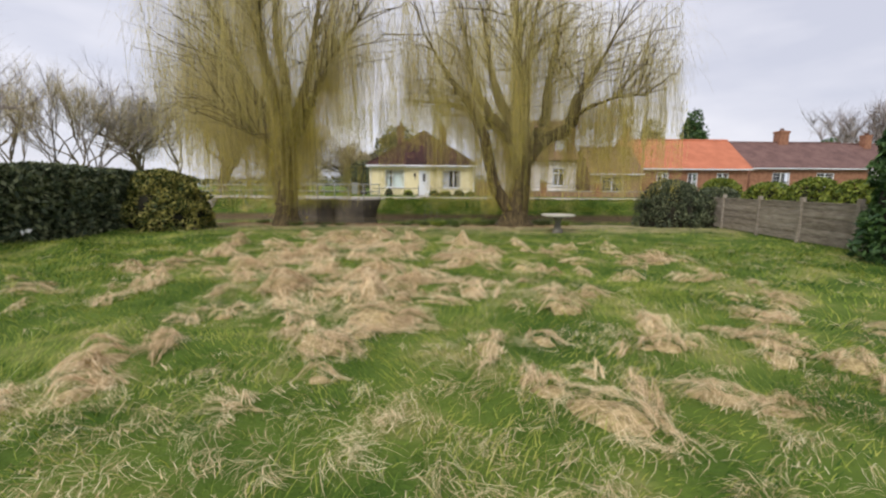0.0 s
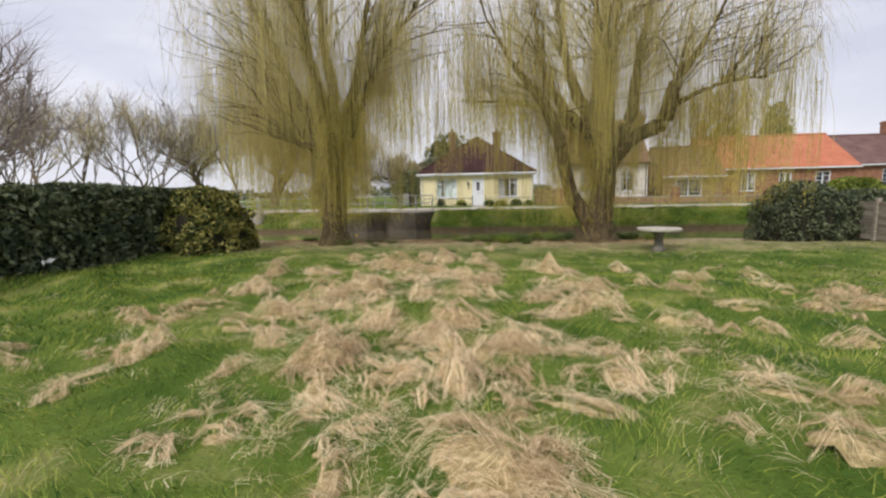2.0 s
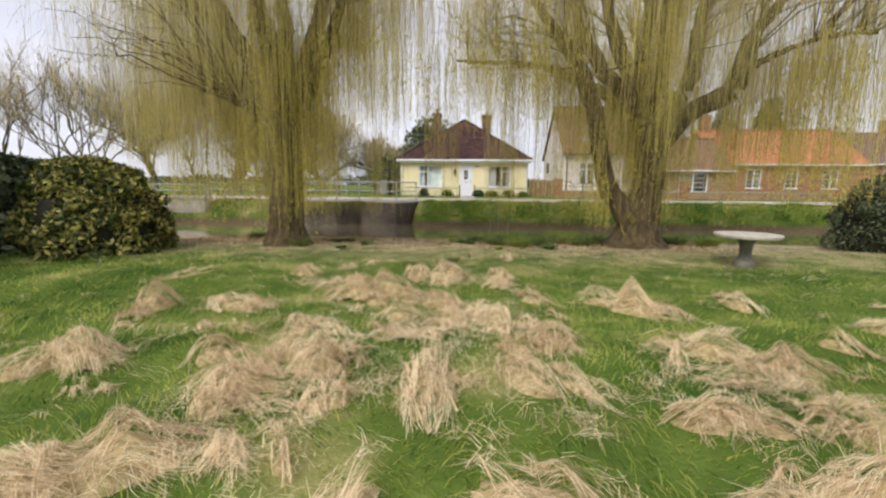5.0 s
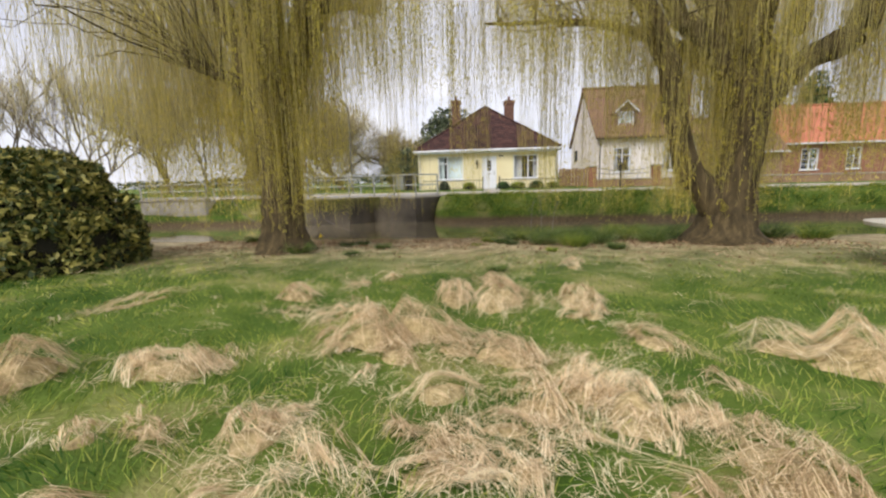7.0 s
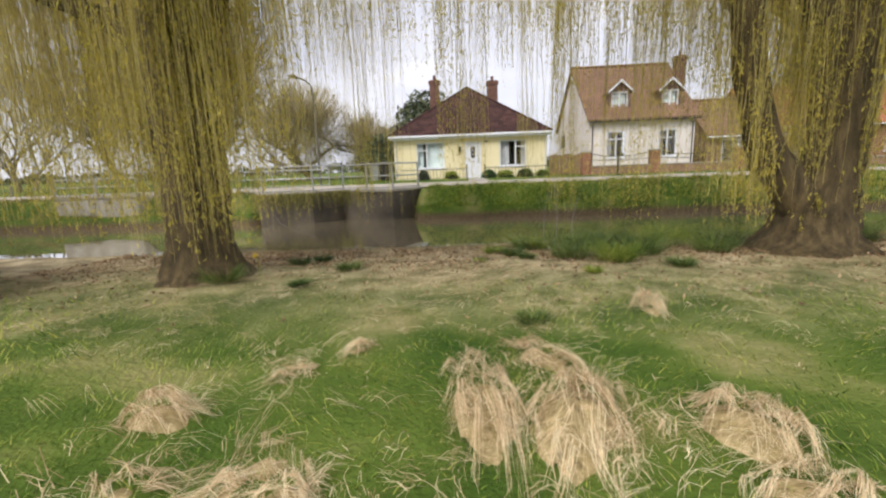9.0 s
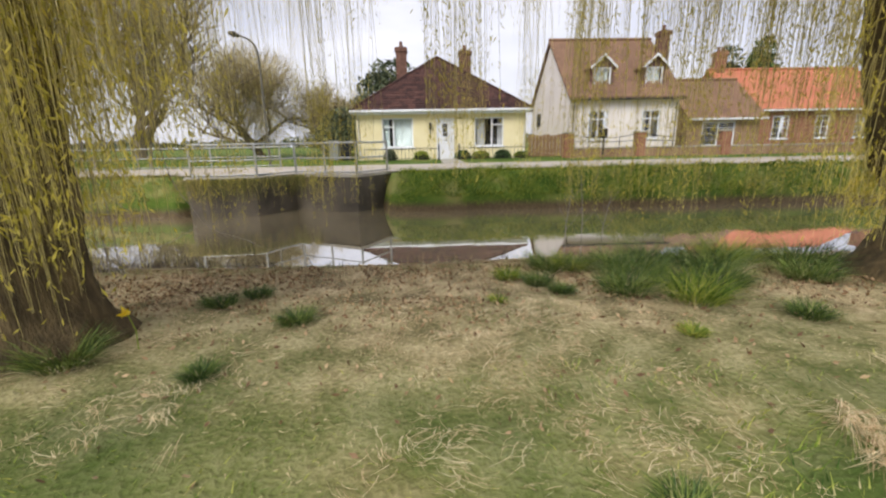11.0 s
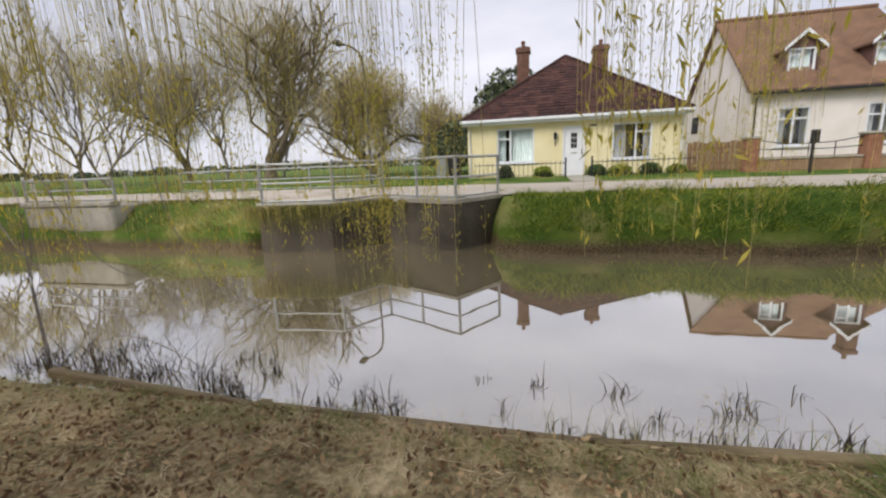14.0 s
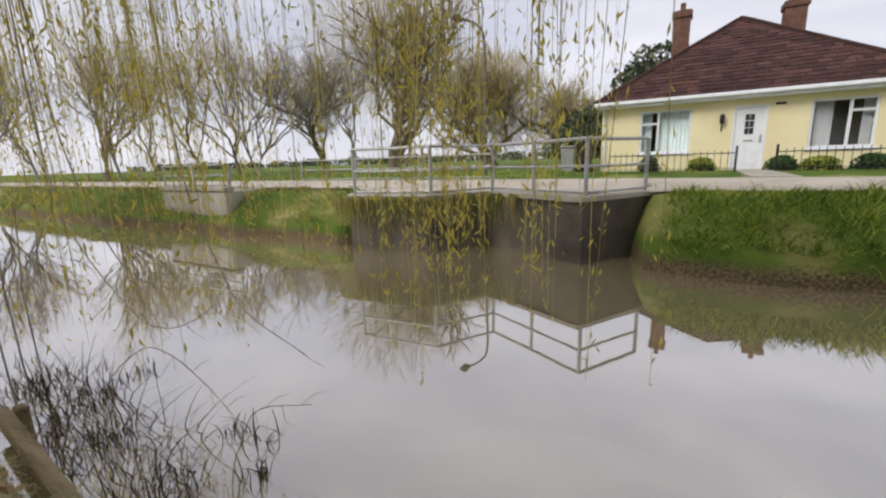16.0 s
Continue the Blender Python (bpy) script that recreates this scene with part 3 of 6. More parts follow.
part("lantern", box(-1.04, -0.90, BY - 0.2, BY - 0.03, 2.42, 2.72, 0.03), M["black"], bung)
part("house_plaque", box(0.5, 0.78, BY - 0.02, BY - 0.0, 2.93, 3.0), M["black"], bung)
# hipped roof with a short ridge running back
EX0, EX1, EY, EZ, AX, AY, AZ = -5.2, 4.5, 37.12, 3.40, -0.4, 42.0, 6.85
roof_pts = [(EX0, EY, EZ), (EX1, EY, EZ), (EX1, 47.4, EZ), (EX0, 47.4, EZ), (AX, AY, AZ), (AX, 43.2, AZ)]
broof = part("roof", solid(roof_pts, [(0, 1, 4), (1, 2, 5, 4), (2, 3, 5), (3, 0, 4, 5), (0, 3, 2, 1)]), M["tile"], bung)
part("gutter", box(EX0 - 0.03, EX1 + 0.03, EY - 0.12, EY - 0.01, EZ - 0.11, EZ + 0.02, 0.02), M["upvc"], bung)
part("fascia", box(EX0 + 0.02, EX1 - 0.02, EY, EY + 0.03, EZ - 0.2, EZ - 0.01), M["upvc"], bung)
part("soffit", box(EX0 + 0.05, EX1 - 0.05, EY + 0.03, BY, EZ - 0.2, EZ - 0.17), M["upvc"], bung)
for x in (-4.85, 4.2):
    v, f = tube([(x, EY - 0.05, EZ - 0.1), (x, BY - 0.06, EZ - 0.3), (x, BY - 0.06, 1.8), (x, BY - 0.06, 0.75)], [0.035] * 4, 8)
    place("downpipe", v, f, M["upvc"], bung)
for cx in (EX0, EX1):
    pts = smooth_path([(cx, EY, EZ + 0.03, 0.09), ((cx + AX) / 2, (EY + AY) / 2, (EZ + AZ) / 2 + 0.04, 0.09), (AX, AY, AZ + 0.04, 0.09)], 14)
    v, f = tube(pts[:, :3], pts[:, 3], 8, 0.1)
    place("hip_tiles", v, f, M["tile"], bung)
stack(bung, -2.55, 41.0, 0.62, 4.6, 7.25, 1, "darkbrick")
stack(bung, 1.42, 42.6, 0.72, 5.0, 7.35, 1, "darkbrick")

# dormer house
HY = 38.65
hse = thing("dormer_house", (10.3, HY, 0.8), "off-white rendered house with a brown roof and two dormers", "house")
bm = bmesh.new()
wall_pieces(bm, 7.12, 13.5, 0.6, 4.0, HY, 0.3, [(8.2, 9.38, 1.72, 3.33), (11.36, 12.48, 1.72, 3.33)])
part("front_wall", bm, M["white_render"], hse)
part("plinth", box(7.1, 13.52, HY - 0.03, HY, 0.6, 1.28), M["brown_brick"], hse)
for gxx in (7.12, 13.2):
    pts = [(gxx, HY + 0.3, 0.6), (gxx, 47.3, 0.6), (gxx, 47.3, 4.0), (gxx, 43.0, 7.85), (gxx, HY + 0.3, 4.0)]
    pts += [(a + 0.3, b, c) for a, b, c in pts]
    part("gable_wall", solid(pts, [(0, 1, 2, 3, 4), (9, 8, 7, 6, 5), (0, 5, 6, 1), (1, 6, 7, 2), (2, 7, 8, 3), (3, 8, 9, 4), (4, 9, 5, 0)]), M["white_render"], hse)
gable_roof(hse, 6.95, 13.7, HY, 47.35, 4.05, 8.0, "tile_house", 0.3)
part("gutter", box(6.98, 13.68, HY - 0.42, HY - 0.31, 3.86, 3.98, 0.02), M["black"], hse)
for k, (a, b) in enumerate(((8.2, 9.38), (11.36, 12.48))):
    m = (a + b) / 2
    window(hse, a, b, 1.72, 3.33, HY, (m,), ((a + 0.07, b - 0.07, 2.85),), [(a + 0.08, a + 0.35, "grey_curtain")])
for xc in (9.12, 12.2):
    dy, z0, z1, za, h = 39.25, 4.55, 5.85, 6.45, 0.62
    bm = bmesh.new()
    add_box(bm, xc - h, xc - h + 0.1, dy, 41.3, z0, z1)
    add_box(bm, xc + h - 0.1, xc + h, dy, 41.3, z0, z1)
    add_box(bm, xc - h + 0.1, xc + h - 0.1, dy, dy + 0.12, z1 - 0.08, z1 + 0.02)
    part("cheek", bm, M["tile_dark"], hse, "dark tiled dormer cheeks")
    for sgn in (-1, 1):
        e = xc + sgn * (h + 0.16)
        pts = [(xc, dy - 0.2, za), (xc, 42.4, za), (e, 42.4, z1 - 0.12), (e, dy - 0.2, z1 - 0.12)]
        pts += [(p, q, r - 0.09) for p, q, r in pts]
        part("dormer_roof", solid(pts, [(0, 1, 2, 3), (7, 6, 5, 4), (0, 4, 5, 1), (1, 5, 6, 2), (2, 6, 7, 3), (3, 7, 4, 0)]), M["tile_house"], hse)
        pts = [(xc, dy - 0.23, za + 0.02), (e, dy - 0.23, z1 - 0.1), (e, dy - 0.23, z1 - 0.24), (xc, dy - 0.23, za - 0.13)]
        pts += [(p, q + 0.029, r) for p, q, r in pts]
        part("bargeboard", solid(pts, [(0, 1, 2, 3), (7, 6, 5, 4), (0, 4, 5, 1), (1, 5, 6, 2), (2, 6, 7, 3), (3, 7, 4, 0)]), M["upvc"], hse)
    pts = [(xc - h + 0.05, dy + 0.02, z1), (xc + h - 0.05, dy + 0.02, z1), (xc, dy + 0.02, za - 0.12)]
    pts += [(p, q + 0.1, r) for p, q, r in pts]
    part("dormer_gable", solid(pts, [(0, 1, 2), (5, 4, 3), (0, 3, 4, 1), (1, 4, 5, 2), (2, 5, 3, 0)]), M["tile_dark"], hse)
    window(hse, xc - h + 0.12, xc + h - 0.12, z0 + 0.12, z1 - 0.1, dy, (xc,), ((xc - h + 0.19, xc, 5.5),), [(xc - 0.4, xc + 0.4, "curtain")])
stack(hse, 13.75, 41.6, 0.6, 0.8, 8.2, 1, "darkbrick")
for x in (7.3, 13.35):
    v, f = tube([(x, HY - 0.36, 3.9), (x, HY - 0.07, 3.7), (x, HY - 0.07, 2.2), (x, HY - 0.07, 0.8)], [0.035] * 4, 8)
    place("downpipe", v, f, M["black"], hse)

# brick house with the orange roof, its garage, and the houses beyond
def plain_house(name, label, x0, x1, y0, y1, zb, ze, zr, wall_mat, roof_mat, windows, chimneys=()):
    h = thing(name, ((x0 + x1) / 2, y0, zb), label, "house")
    bm = bmesh.new()
    wall_pieces(bm, x0, x1, zb - 0.2, ze, y0, 0.3, windows)
    part("front_wall", bm, M[wall_mat], h)
    ym = (y0 + y1) / 2
    for gxx in (x0, x1 - 0.3):
        pts = [(gxx, y0 + 0.3, zb - 0.2), (gxx, y1, zb - 0.2), (gxx, y1, ze), (gxx, ym, zr - 0.16), (gxx, y0 + 0.3, ze)]
        pts += [(a + 0.3, b, c) for a, b, c in pts]
        part("gable_wall", solid(pts, [(0, 1, 2, 3, 4), (9, 8, 7, 6, 5), (0, 5, 6, 1), (1, 6, 7, 2), (2, 7, 8, 3), (3, 8, 9, 4), (4, 9, 5, 0)]), M[wall_mat], h)
    gable_roof(h, x0 - 0.2, x1 + 0.2, y0, y1, ze + 0.05, zr, roof_mat, 0.35)
    part("gutter", box(x0 - 0.2, x1 + 0.2, y0 - 0.47, y0 - 0.36, ze - 0.12, ze + 0.0, 0.02), M["upvc"], h)
    for a, b, c, d in windows:
        m, t = (a + b) / 2, (d - c) / 4
        window(h, a, b, c, d, y0, (m,), (), None, [(a + 0.07, b - 0.07, c + t * k - 0.015, c + t * k + 0.015) for k in (1, 2, 3)])
    for x, y, w, z in chimneys:
        stack(h, x, y, w, ze, z, 2)
    return h
plain_house("brick_house", "brick house with a bright orange tiled roof", 20.6, 32.0, 43.0, 51.0, 0.8, 3.5, 6.7, "brick", "tile_orange", [(22.9, 24.1, 1.55, 3.1), (28.9, 30.1, 1.55, 3.1), (26.0, 27.0, 1.55, 3.1)], [(21.2, 47.0, 0.7, 8.0)])
plain_house("garage", "low brown-roofed garage beside the brick house", 15.6, 20.4, 41.0, 47.0, 0.8, 2.9, 5.6, "brown_brick", "tile_house", [(16.6, 18.8, 1.2, 2.7)])
plain_house("red_house", "red brick house with a dark tiled roof", 36.5, 50.0, 49.0, 58.0, 0.8, 3.9, 7.2, "brick", "tile_dark", [(44.0, 46.0, 1.8, 3.4), (39.0, 41.0, 1.8, 3.4)], [(43.0, 53.6, 1.1, 8.6)])
plain_house("white_house", "white house with a grey roof seen far off", 58.0, 66.0, 58.0, 67.0, 0.8, 4.2, 8.0, "white_render", "tile_dark", [(60.0, 61.4, 2.0, 3.6)], [(61.5, 62.0, 0.9, 9.2)])

# garden walls between the houses and the lane
gate = thing("garden_gate", (5.4, 37.3, 0.78), "brown boarded garden gate between the houses", "gate")
for k in range(10):
    part("board", box(4.42 + k * 0.2, 4.6 + k * 0.2, 37.3, 37.33, 0.84, 2.0 + 0.04 * math.sin(k * 1.7), 0.006), M["brownwood"], gate)
for z in (1.1, 1.7):
    part("rail", box(4.42, 6.42, 37.335, 37.39, z, z + 0.1), M["brownwood"], gate)
for x in (6.2, 10.0, 14.6):
    pier = thing("brick_pier", (x, 36.0, 0.78), "square brick gate pier with a stone cap", "pier", "piers of the garden wall")
    part("shaft", box(x - 0.23, x + 0.23, 35.77, 36.23, 0.72, 2.0), M["brick"], pier)
    part("cap", box(x - 0.28, x + 0.28, 35.72, 36.28, 2.0, 2.1, 0.03), M["coping"], pier)
for x0, x1 in ((6.43, 9.77), (10.23, 14.37), (14.83, 24.0)):
    gw_ = thing("garden_wall", ((x0 + x1) / 2, 36.0, 0.78), "low brick garden wall with a coping", "wall", "front garden walls")
    part("brickwork", box(x0, x1, 35.88, 36.12, 0.7, 1.22), M["brown_brick"], gw_)
    part("coping", box(x0, x1, 35.84, 36.16, 1.22, 1.29, 0.015), M["coping"], gw_)
for x0, x1 in ((6.43, 9.77), (10.23, 14.37)):
    ir = thing("iron_rail", (x0, 36.0, 1.29), "thin black sagging iron rails between brick piers", "railing", "rails on the garden wall")
    for z, drop in ((1.95, 0.16), (1.62, 0.05)):
        pts = smooth_path([(x0, 36.0, z, 0.018), (x0 + (x1 - x0) * 0.3, 36.0, z - drop, 0.018), (x0 + (x1 - x0) * 0.7, 36.0, z - drop, 0.018), (x1, 36.0, z, 0.018)], 12)
        place("rail", *tube(pts[:, :3], pts[:, 3], 6), M["black"], ir)
    for k in range(1, 4):
        x = x0 + (x1 - x0) * k / 4
        part("upright", box(x - 0.012, x + 0.012, 35.988, 36.012, 1.29, 1.82), M["black"], ir)
post = thing("sign_post", (7.5, 34.6, 0.78), "black post with a small dark plate at the lane side", "sign")
v, f = tube([(7.5, 34.6, 0.7), (7.5, 34.6, 1.3), (7.5, 34.6, 2.0)], [0.05, 0.05, 0.05], 10)
place("pole", v, f, M["black"], post)
part("plate", box(7.36, 7.64, 34.53, 34.545, 1.75, 2.2, 0.01), M["black"], post)

# street lamp
lamp = thing("street_lamp", (-8.6, 34.2, 0.78), "slim grey street lamp with a bent arm", "street lamp")
pts = smooth_path([(-8.6, 34.2, 0.7, 0.07), (-8.6, 34.2, 3.4, 0.055), (-8.6, 34.2, 5.6, 0.045), (-8.75, 33.9, 6.1, 0.04), (-9.1, 33.4, 6.25, 0.04)], 20)
place("pole", *tube(pts[:, :3], pts[:, 3], 8), M["darkstone"], lamp)
part("lamp_head", box(-9.32, -9.02, 33.0, 33.5, 6.16, 6.3, 0.04), M["darkstone"], lamp)

# culvert head wall and its railing
ZIG = [(-7.9, 25.75), (-6.15, 25.92), (-5.4, 27.15), (-3.32, 26.08), (-2.55, 27.4)]
head = thing("culvert_head_wall", (-5.0, 26.2, -0.9), "dark stained concrete culvert wall rising from the water", "wall")
def wall_run(pts, z0, z1, back):
    """A wall of given depth that follows a bent line."""
    n = len(pts)
    P = [(x, y, z) for z in (z0, z1) for x, y in pts] + [(x, y + back, z) for z in (z0, z1) for x, y in pts]
    F = []
    for i in range(n - 1):
        F += [(i, i + 1, n + i + 1, n + i), (2 * n + i + 1, 2 * n + i, 3 * n + i, 3 * n + i + 1), (n + i, n + i + 1, 3 * n + i + 1, 3 * n + i)]
    F += [(0, n, 3 * n, 2 * n), (n - 1, 3 * n - 1, 4 * n - 1, 2 * n - 1)]
    return solid(P, F)
part("face", wall_run([(-8.3, 26.3)] + ZIG + [(-2.3, 27.9)], -1.0, 0.71, 0.7), M["concrete"], head)
part("coping", wall_run([(x, y - 0.06) for x, y in [(-8.3, 26.3)] + ZIG + [(-2.3, 27.9)]], 0.71, 0.79, 0.62), M["coping"], head)

def railing(name, label, line, z0, z1, mid_posts):
    r = thing(name, (line[0][0], line[0][1], z0), label, "railing")
    for (xa, ya), (xb, yb) in zip(line, line[1:]):
        for z, rad, nm in ((z1, 0.03, "top_rail"), ((z0 + z1) / 2 + 0.02, 0.025, "middle_rail"), (z0 + 0.06, 0.022, "bottom_rail")):
            place(nm, *tube([(xa, ya, z), ((xa + xb) / 2, (ya + yb) / 2, z - 0.008), (xb, yb, z)], [rad] * 3, 8), M["steel"], r)
    for x, y in list(line) + mid_posts:
        place("post", *tube([(x, y, z0 - 0.1), (x, y, (z0 + z1) / 2), (x, y, z1)], [0.034] * 3, 8), M["steel"], r)
    return r
railing("zigzag_railing", "galvanised tube railing that zigzags above the culvert", [(x, y + 0.2) for x, y in ZIG], 0.79, 1.70, [(-4.36, 26.82)])
railing("lane_railing", "galvanised tube railing on the far side of the lane", [(-16.5, 32.3), (-13.5, 32.4), (-10.5, 32.5), (-7.6, 32.6)], 0.78, 1.62, [])
abut = thing("bridge_abutment", (-14.4, 26.6, -0.1), "pale concrete bridge abutment farther along the drain", "bridge")
part("block", box(-16.0, -12.8, 26.25, 27.5, -0.1, 0.80, 0.05), M["coping"], abut)
part("kerb", box(-16.05, -12.75, 26.2, 26.5, 0.80, 0.92, 0.02), M["coping"], abut)
railing("bridge_railing", "pale railing on the farther bridge", [(-16.0, 26.38), (-14.4, 26.38), (-12.85, 26.45)], 0.90, 1.52, [])

# timber edging by the water
xe = -5.85
for L in (2.3, 2.4, 2.2, 2.6):
    ye = 19.82 + 0.10 * math.sin(xe * 0.7) + (0.45 * max(0.0, -5.6 - xe) / 3)
    yn = 19.82 + 0.10 * math.sin((xe + L) * 0.7) + (0.45 * max(0.0, -5.6 - xe - L) / 3)
    bmt = box(0, math.hypot(L, yn - ye) - 0.04, -0.04, 0.04, -0.09, 0.0, 0.012)
    bmt.transform(pose(xe, ye, -0.13, 0, 0.6 * math.sin(xe), math.degrees(math.atan2(yn - ye, L))))
    tagged(part("timber_edging", bmt, M["timber"]), "worn wooden edging board along the water", "edging", "boards along the water")
    bmp = box(xe - 0.05, xe + 0.05, ye + 0.06, ye + 0.13, -0.9, -0.17, 0.01)
    tagged(part("edging_stake", bmp, M["timber"]), "wooden stake holding the water's edging board", "stake", "stakes along the water")
    xe += L

# stone table
tbl = thing("stone_table", (5.95, 15.35, 0.0), "pale stone slab table on a single pedestal", "table")
bm = bmesh.new()
bmesh.ops.create_cone(bm, cap_ends=True, segments=28, radius1=0.58, radius2=0.60, depth=0.07, matrix=pose(5.88, 15.4, 0.60))
bmesh.ops.bevel(bm, geom=[e for e in bm.edges if not e.is_boundary and abs(e.verts[0].co.z - e.verts[1].co.z) < 0.01], offset=0.012, segments=1, affect="EDGES")
part("tabletop", bm, M["stone"], tbl)
pts = smooth_path([(5.88, 15.4, -0.05, 0.20), (5.88, 15.4, 0.05, 0.19), (5.88, 15.4, 0.12, 0.13), (5.88, 15.4, 0.3, 0.11), (5.88, 15.4, 0.46, 0.14), (5.88, 15.4, 0.565, 0.22)], 18)
place("pedestal", *tube(pts[:, :3], pts[:, 3], 14), M["darkstone"], tbl)

# fence
def fence_panel(xa, ya, xb, yb):
    f = thing("fence_panel", (xa, ya, 0.0), "weathered grey wooden fence panel of lapped slats", "fence", "fence along the lawn")
    L, ang = math.hypot(xb - xa, yb - ya), math.degrees(math.atan2(yb - ya, xb - xa))
    for k in range(9):
        b = box(0.06, L - 0.06, -0.02, 0.02, 0.05 + k * 0.125, 0.19 + k * 0.125, 0.004)
        b.transform(pose(xa, ya, 0.0, 0, 0, ang) @ pose(0, 0.012 * (k % 2), 0, 0, 0.3 * math.sin(k * 2.1 + xa), 0))
        part("slat", b, M["wood"], f)
    b = box(-0.06, 0.06, -0.06, 0.06, -0.3, 1.36, 0.01)
    b.transform(pose(xa, ya, 0.0, 0, 0, ang))
    part("fence_post", b, M["wood"], f, "darker square fence post")
    b = box(0.0, L, -0.035, 0.035, 1.18, 1.23, 0.006)
    b.transform(pose(xa, ya, 0.0, 0, 0, ang))
    part("capping_rail", b, M["wood"], f)
FL = [(13.2, 19.2), (13.0, 17.2), (12.8, 15.0), (12.6, 13.0), (12.4, 11.0), (12.4, 9.0), (12.5, 7.0), (12.6, 5.0)]
for (a, b), (c, d) in zip(FL, FL[1:]):
    fence_panel(a, b, c, d)

# shed roof behind the hedge
shed = thing("shed", (-17, 17, 0.0), "low outbuilding with a flat grey roof behind the hedge", "shed")
part("walls", box(-22, -13.0, 11.5, 20.5, -0.1, 2.2), M["brown_brick"], shed)
part("roof", solid([(-22.3, 11.2, 2.55), (-12.7, 11.2, 2.25), (-12.7, 20.8, 2.25), (-22.3, 20.8, 2.55), (-22.3, 11.2, 2.4), (-12.7, 11.2, 2.1), (-12.7, 20.8, 2.1), (-22.3, 20.8, 2.4)], [(0, 1, 2, 3), (7, 6, 5, 4), (0, 4, 5, 1), (1, 5, 6, 2), (2, 6, 7, 3), (3, 7, 4, 0)]), M["grey_roof"], shed)

# ---- planting ----
def shell_points(n, cx, cy, z0, rx, ry, h, lump, seed, power=2.4, depth=0.22):
    """Points in the outer skin of a lumpy dome."""
    r = np.random.default_rng(seed)
    a, u = r.random(n) * 2 * np.pi, r.random(n) ** 0.8
    k = (1 - u ** power) ** (1 / power)
    l = 1 + lump * (value_noise(a * 3 + 40, u * 6 + seed, 0.9, seed) - 0.5) * 2 - depth * r.random(n) ** 2
    return np.stack([cx + np.cos(a) * rx * k * l, cy + np.sin(a) * ry * k * l, z0 + h * u * (0.9 + 0.1 * l)], -1)

def lump_core(cx, cy, z0, rx, ry, h, seed):
    a, u = np.meshgrid(np.arange(20) * 2 * np.pi / 20, np.linspace(0, 1, 9), indexing="ij")
    k = (1 - u ** 2.4 + 1e-4) ** (1 / 2.4) * (0.82 + 0.1 * value_noise(a * 3, u * 5, 1, seed))
    V = np.stack([cx + np.cos(a) * rx * k, cy + np.sin(a) * ry * k, z0 + 0.88 * h * u], -1).reshape(-1, 3)
    F = [(i * 9 + j, ((i + 1) % 20) * 9 + j, ((i + 1) % 20) * 9 + j + 1, i * 9 + j + 1) for i in range(20) for j in range(8)]
    return V, F

def shrub(name, label, cx, cy, rx, ry, h, mat, n, size, seed, z0=-0.05, lump=0.22, group="", base=0.0):
    s = thing(name, (cx, cy, z0), label, "shrub", group)
    # added inner solid that blocks light; its near-black stands for shade among the leaves
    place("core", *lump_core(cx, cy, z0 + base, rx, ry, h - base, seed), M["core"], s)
    place("foliage", *leaf_cloud(shell_points(n, cx, cy, z0 + base, rx, ry, h - base, lump, seed), size), M[mat], s)
    return s

shrub("variegated_bush", "rounded evergreen bush with yellow-edged leaves on the lawn", -8.55, 15.6, 1.5, 1.4, 2.15, "golden", 16000, 0.075, 11)
shrub("dark_shrub", "dense dark evergreen shrub by the fence", 11.35, 18.2, 1.3, 1.2, 2.0, "hedge", 11000, 0.05, 12)
shrub("dark_shrub", "dense dark evergreen shrub by the fence", 13.6, 18.6, 1.2, 1.1, 1.7, "hedge", 8000, 0.05, 13)
for k, (x, y, h) in enumerate(((14.6, 17.0, 1.9), (14.8, 15.2, 2.05), (14.7, 13.4, 1.95), (14.8, 11.5, 2.0), (14.9, 9.6, 2.05), (15.0, 20.5, 2.1), (16.4, 23.0, 2.2))):
    shrub("lime_conifer", "clipped lime-green conifer behind the fence", x, y, 1.05, 1.1, h, "limehedge", 4200, 0.07, 20 + k, lump=0.12, group="conifers behind the fence")
shrub("conifer", "tall dark green conifer at the lawn's edge", 12.1, 9.0, 1.1, 1.1, 3.9, "conifer", 14000, 0.09, 31, lump=0.3)
for k, (x, y, rx, h, m) in enumerate(((-3.15, 36.7, 0.34, 0.6, "hedge"), (-1.5, 36.75, 0.45, 0.5, "bankgrass"), (0.75, 36.8, 0.42, 0.5, "conifer"), (1.7, 36.7, 0.5, 0.45, "bankgrass"), (2.9, 36.75, 0.45, 0.5, "conifer"), (3.9, 36.7, 0.4, 0.4, "bankgrass"))):
    shrub("garden_plant", "small clipped garden plant under the bungalow windows", x, y, rx, rx * 0.8, h, m, 900, 0.05, 40 + k, z0=0.76, group="plants before the bungalow")

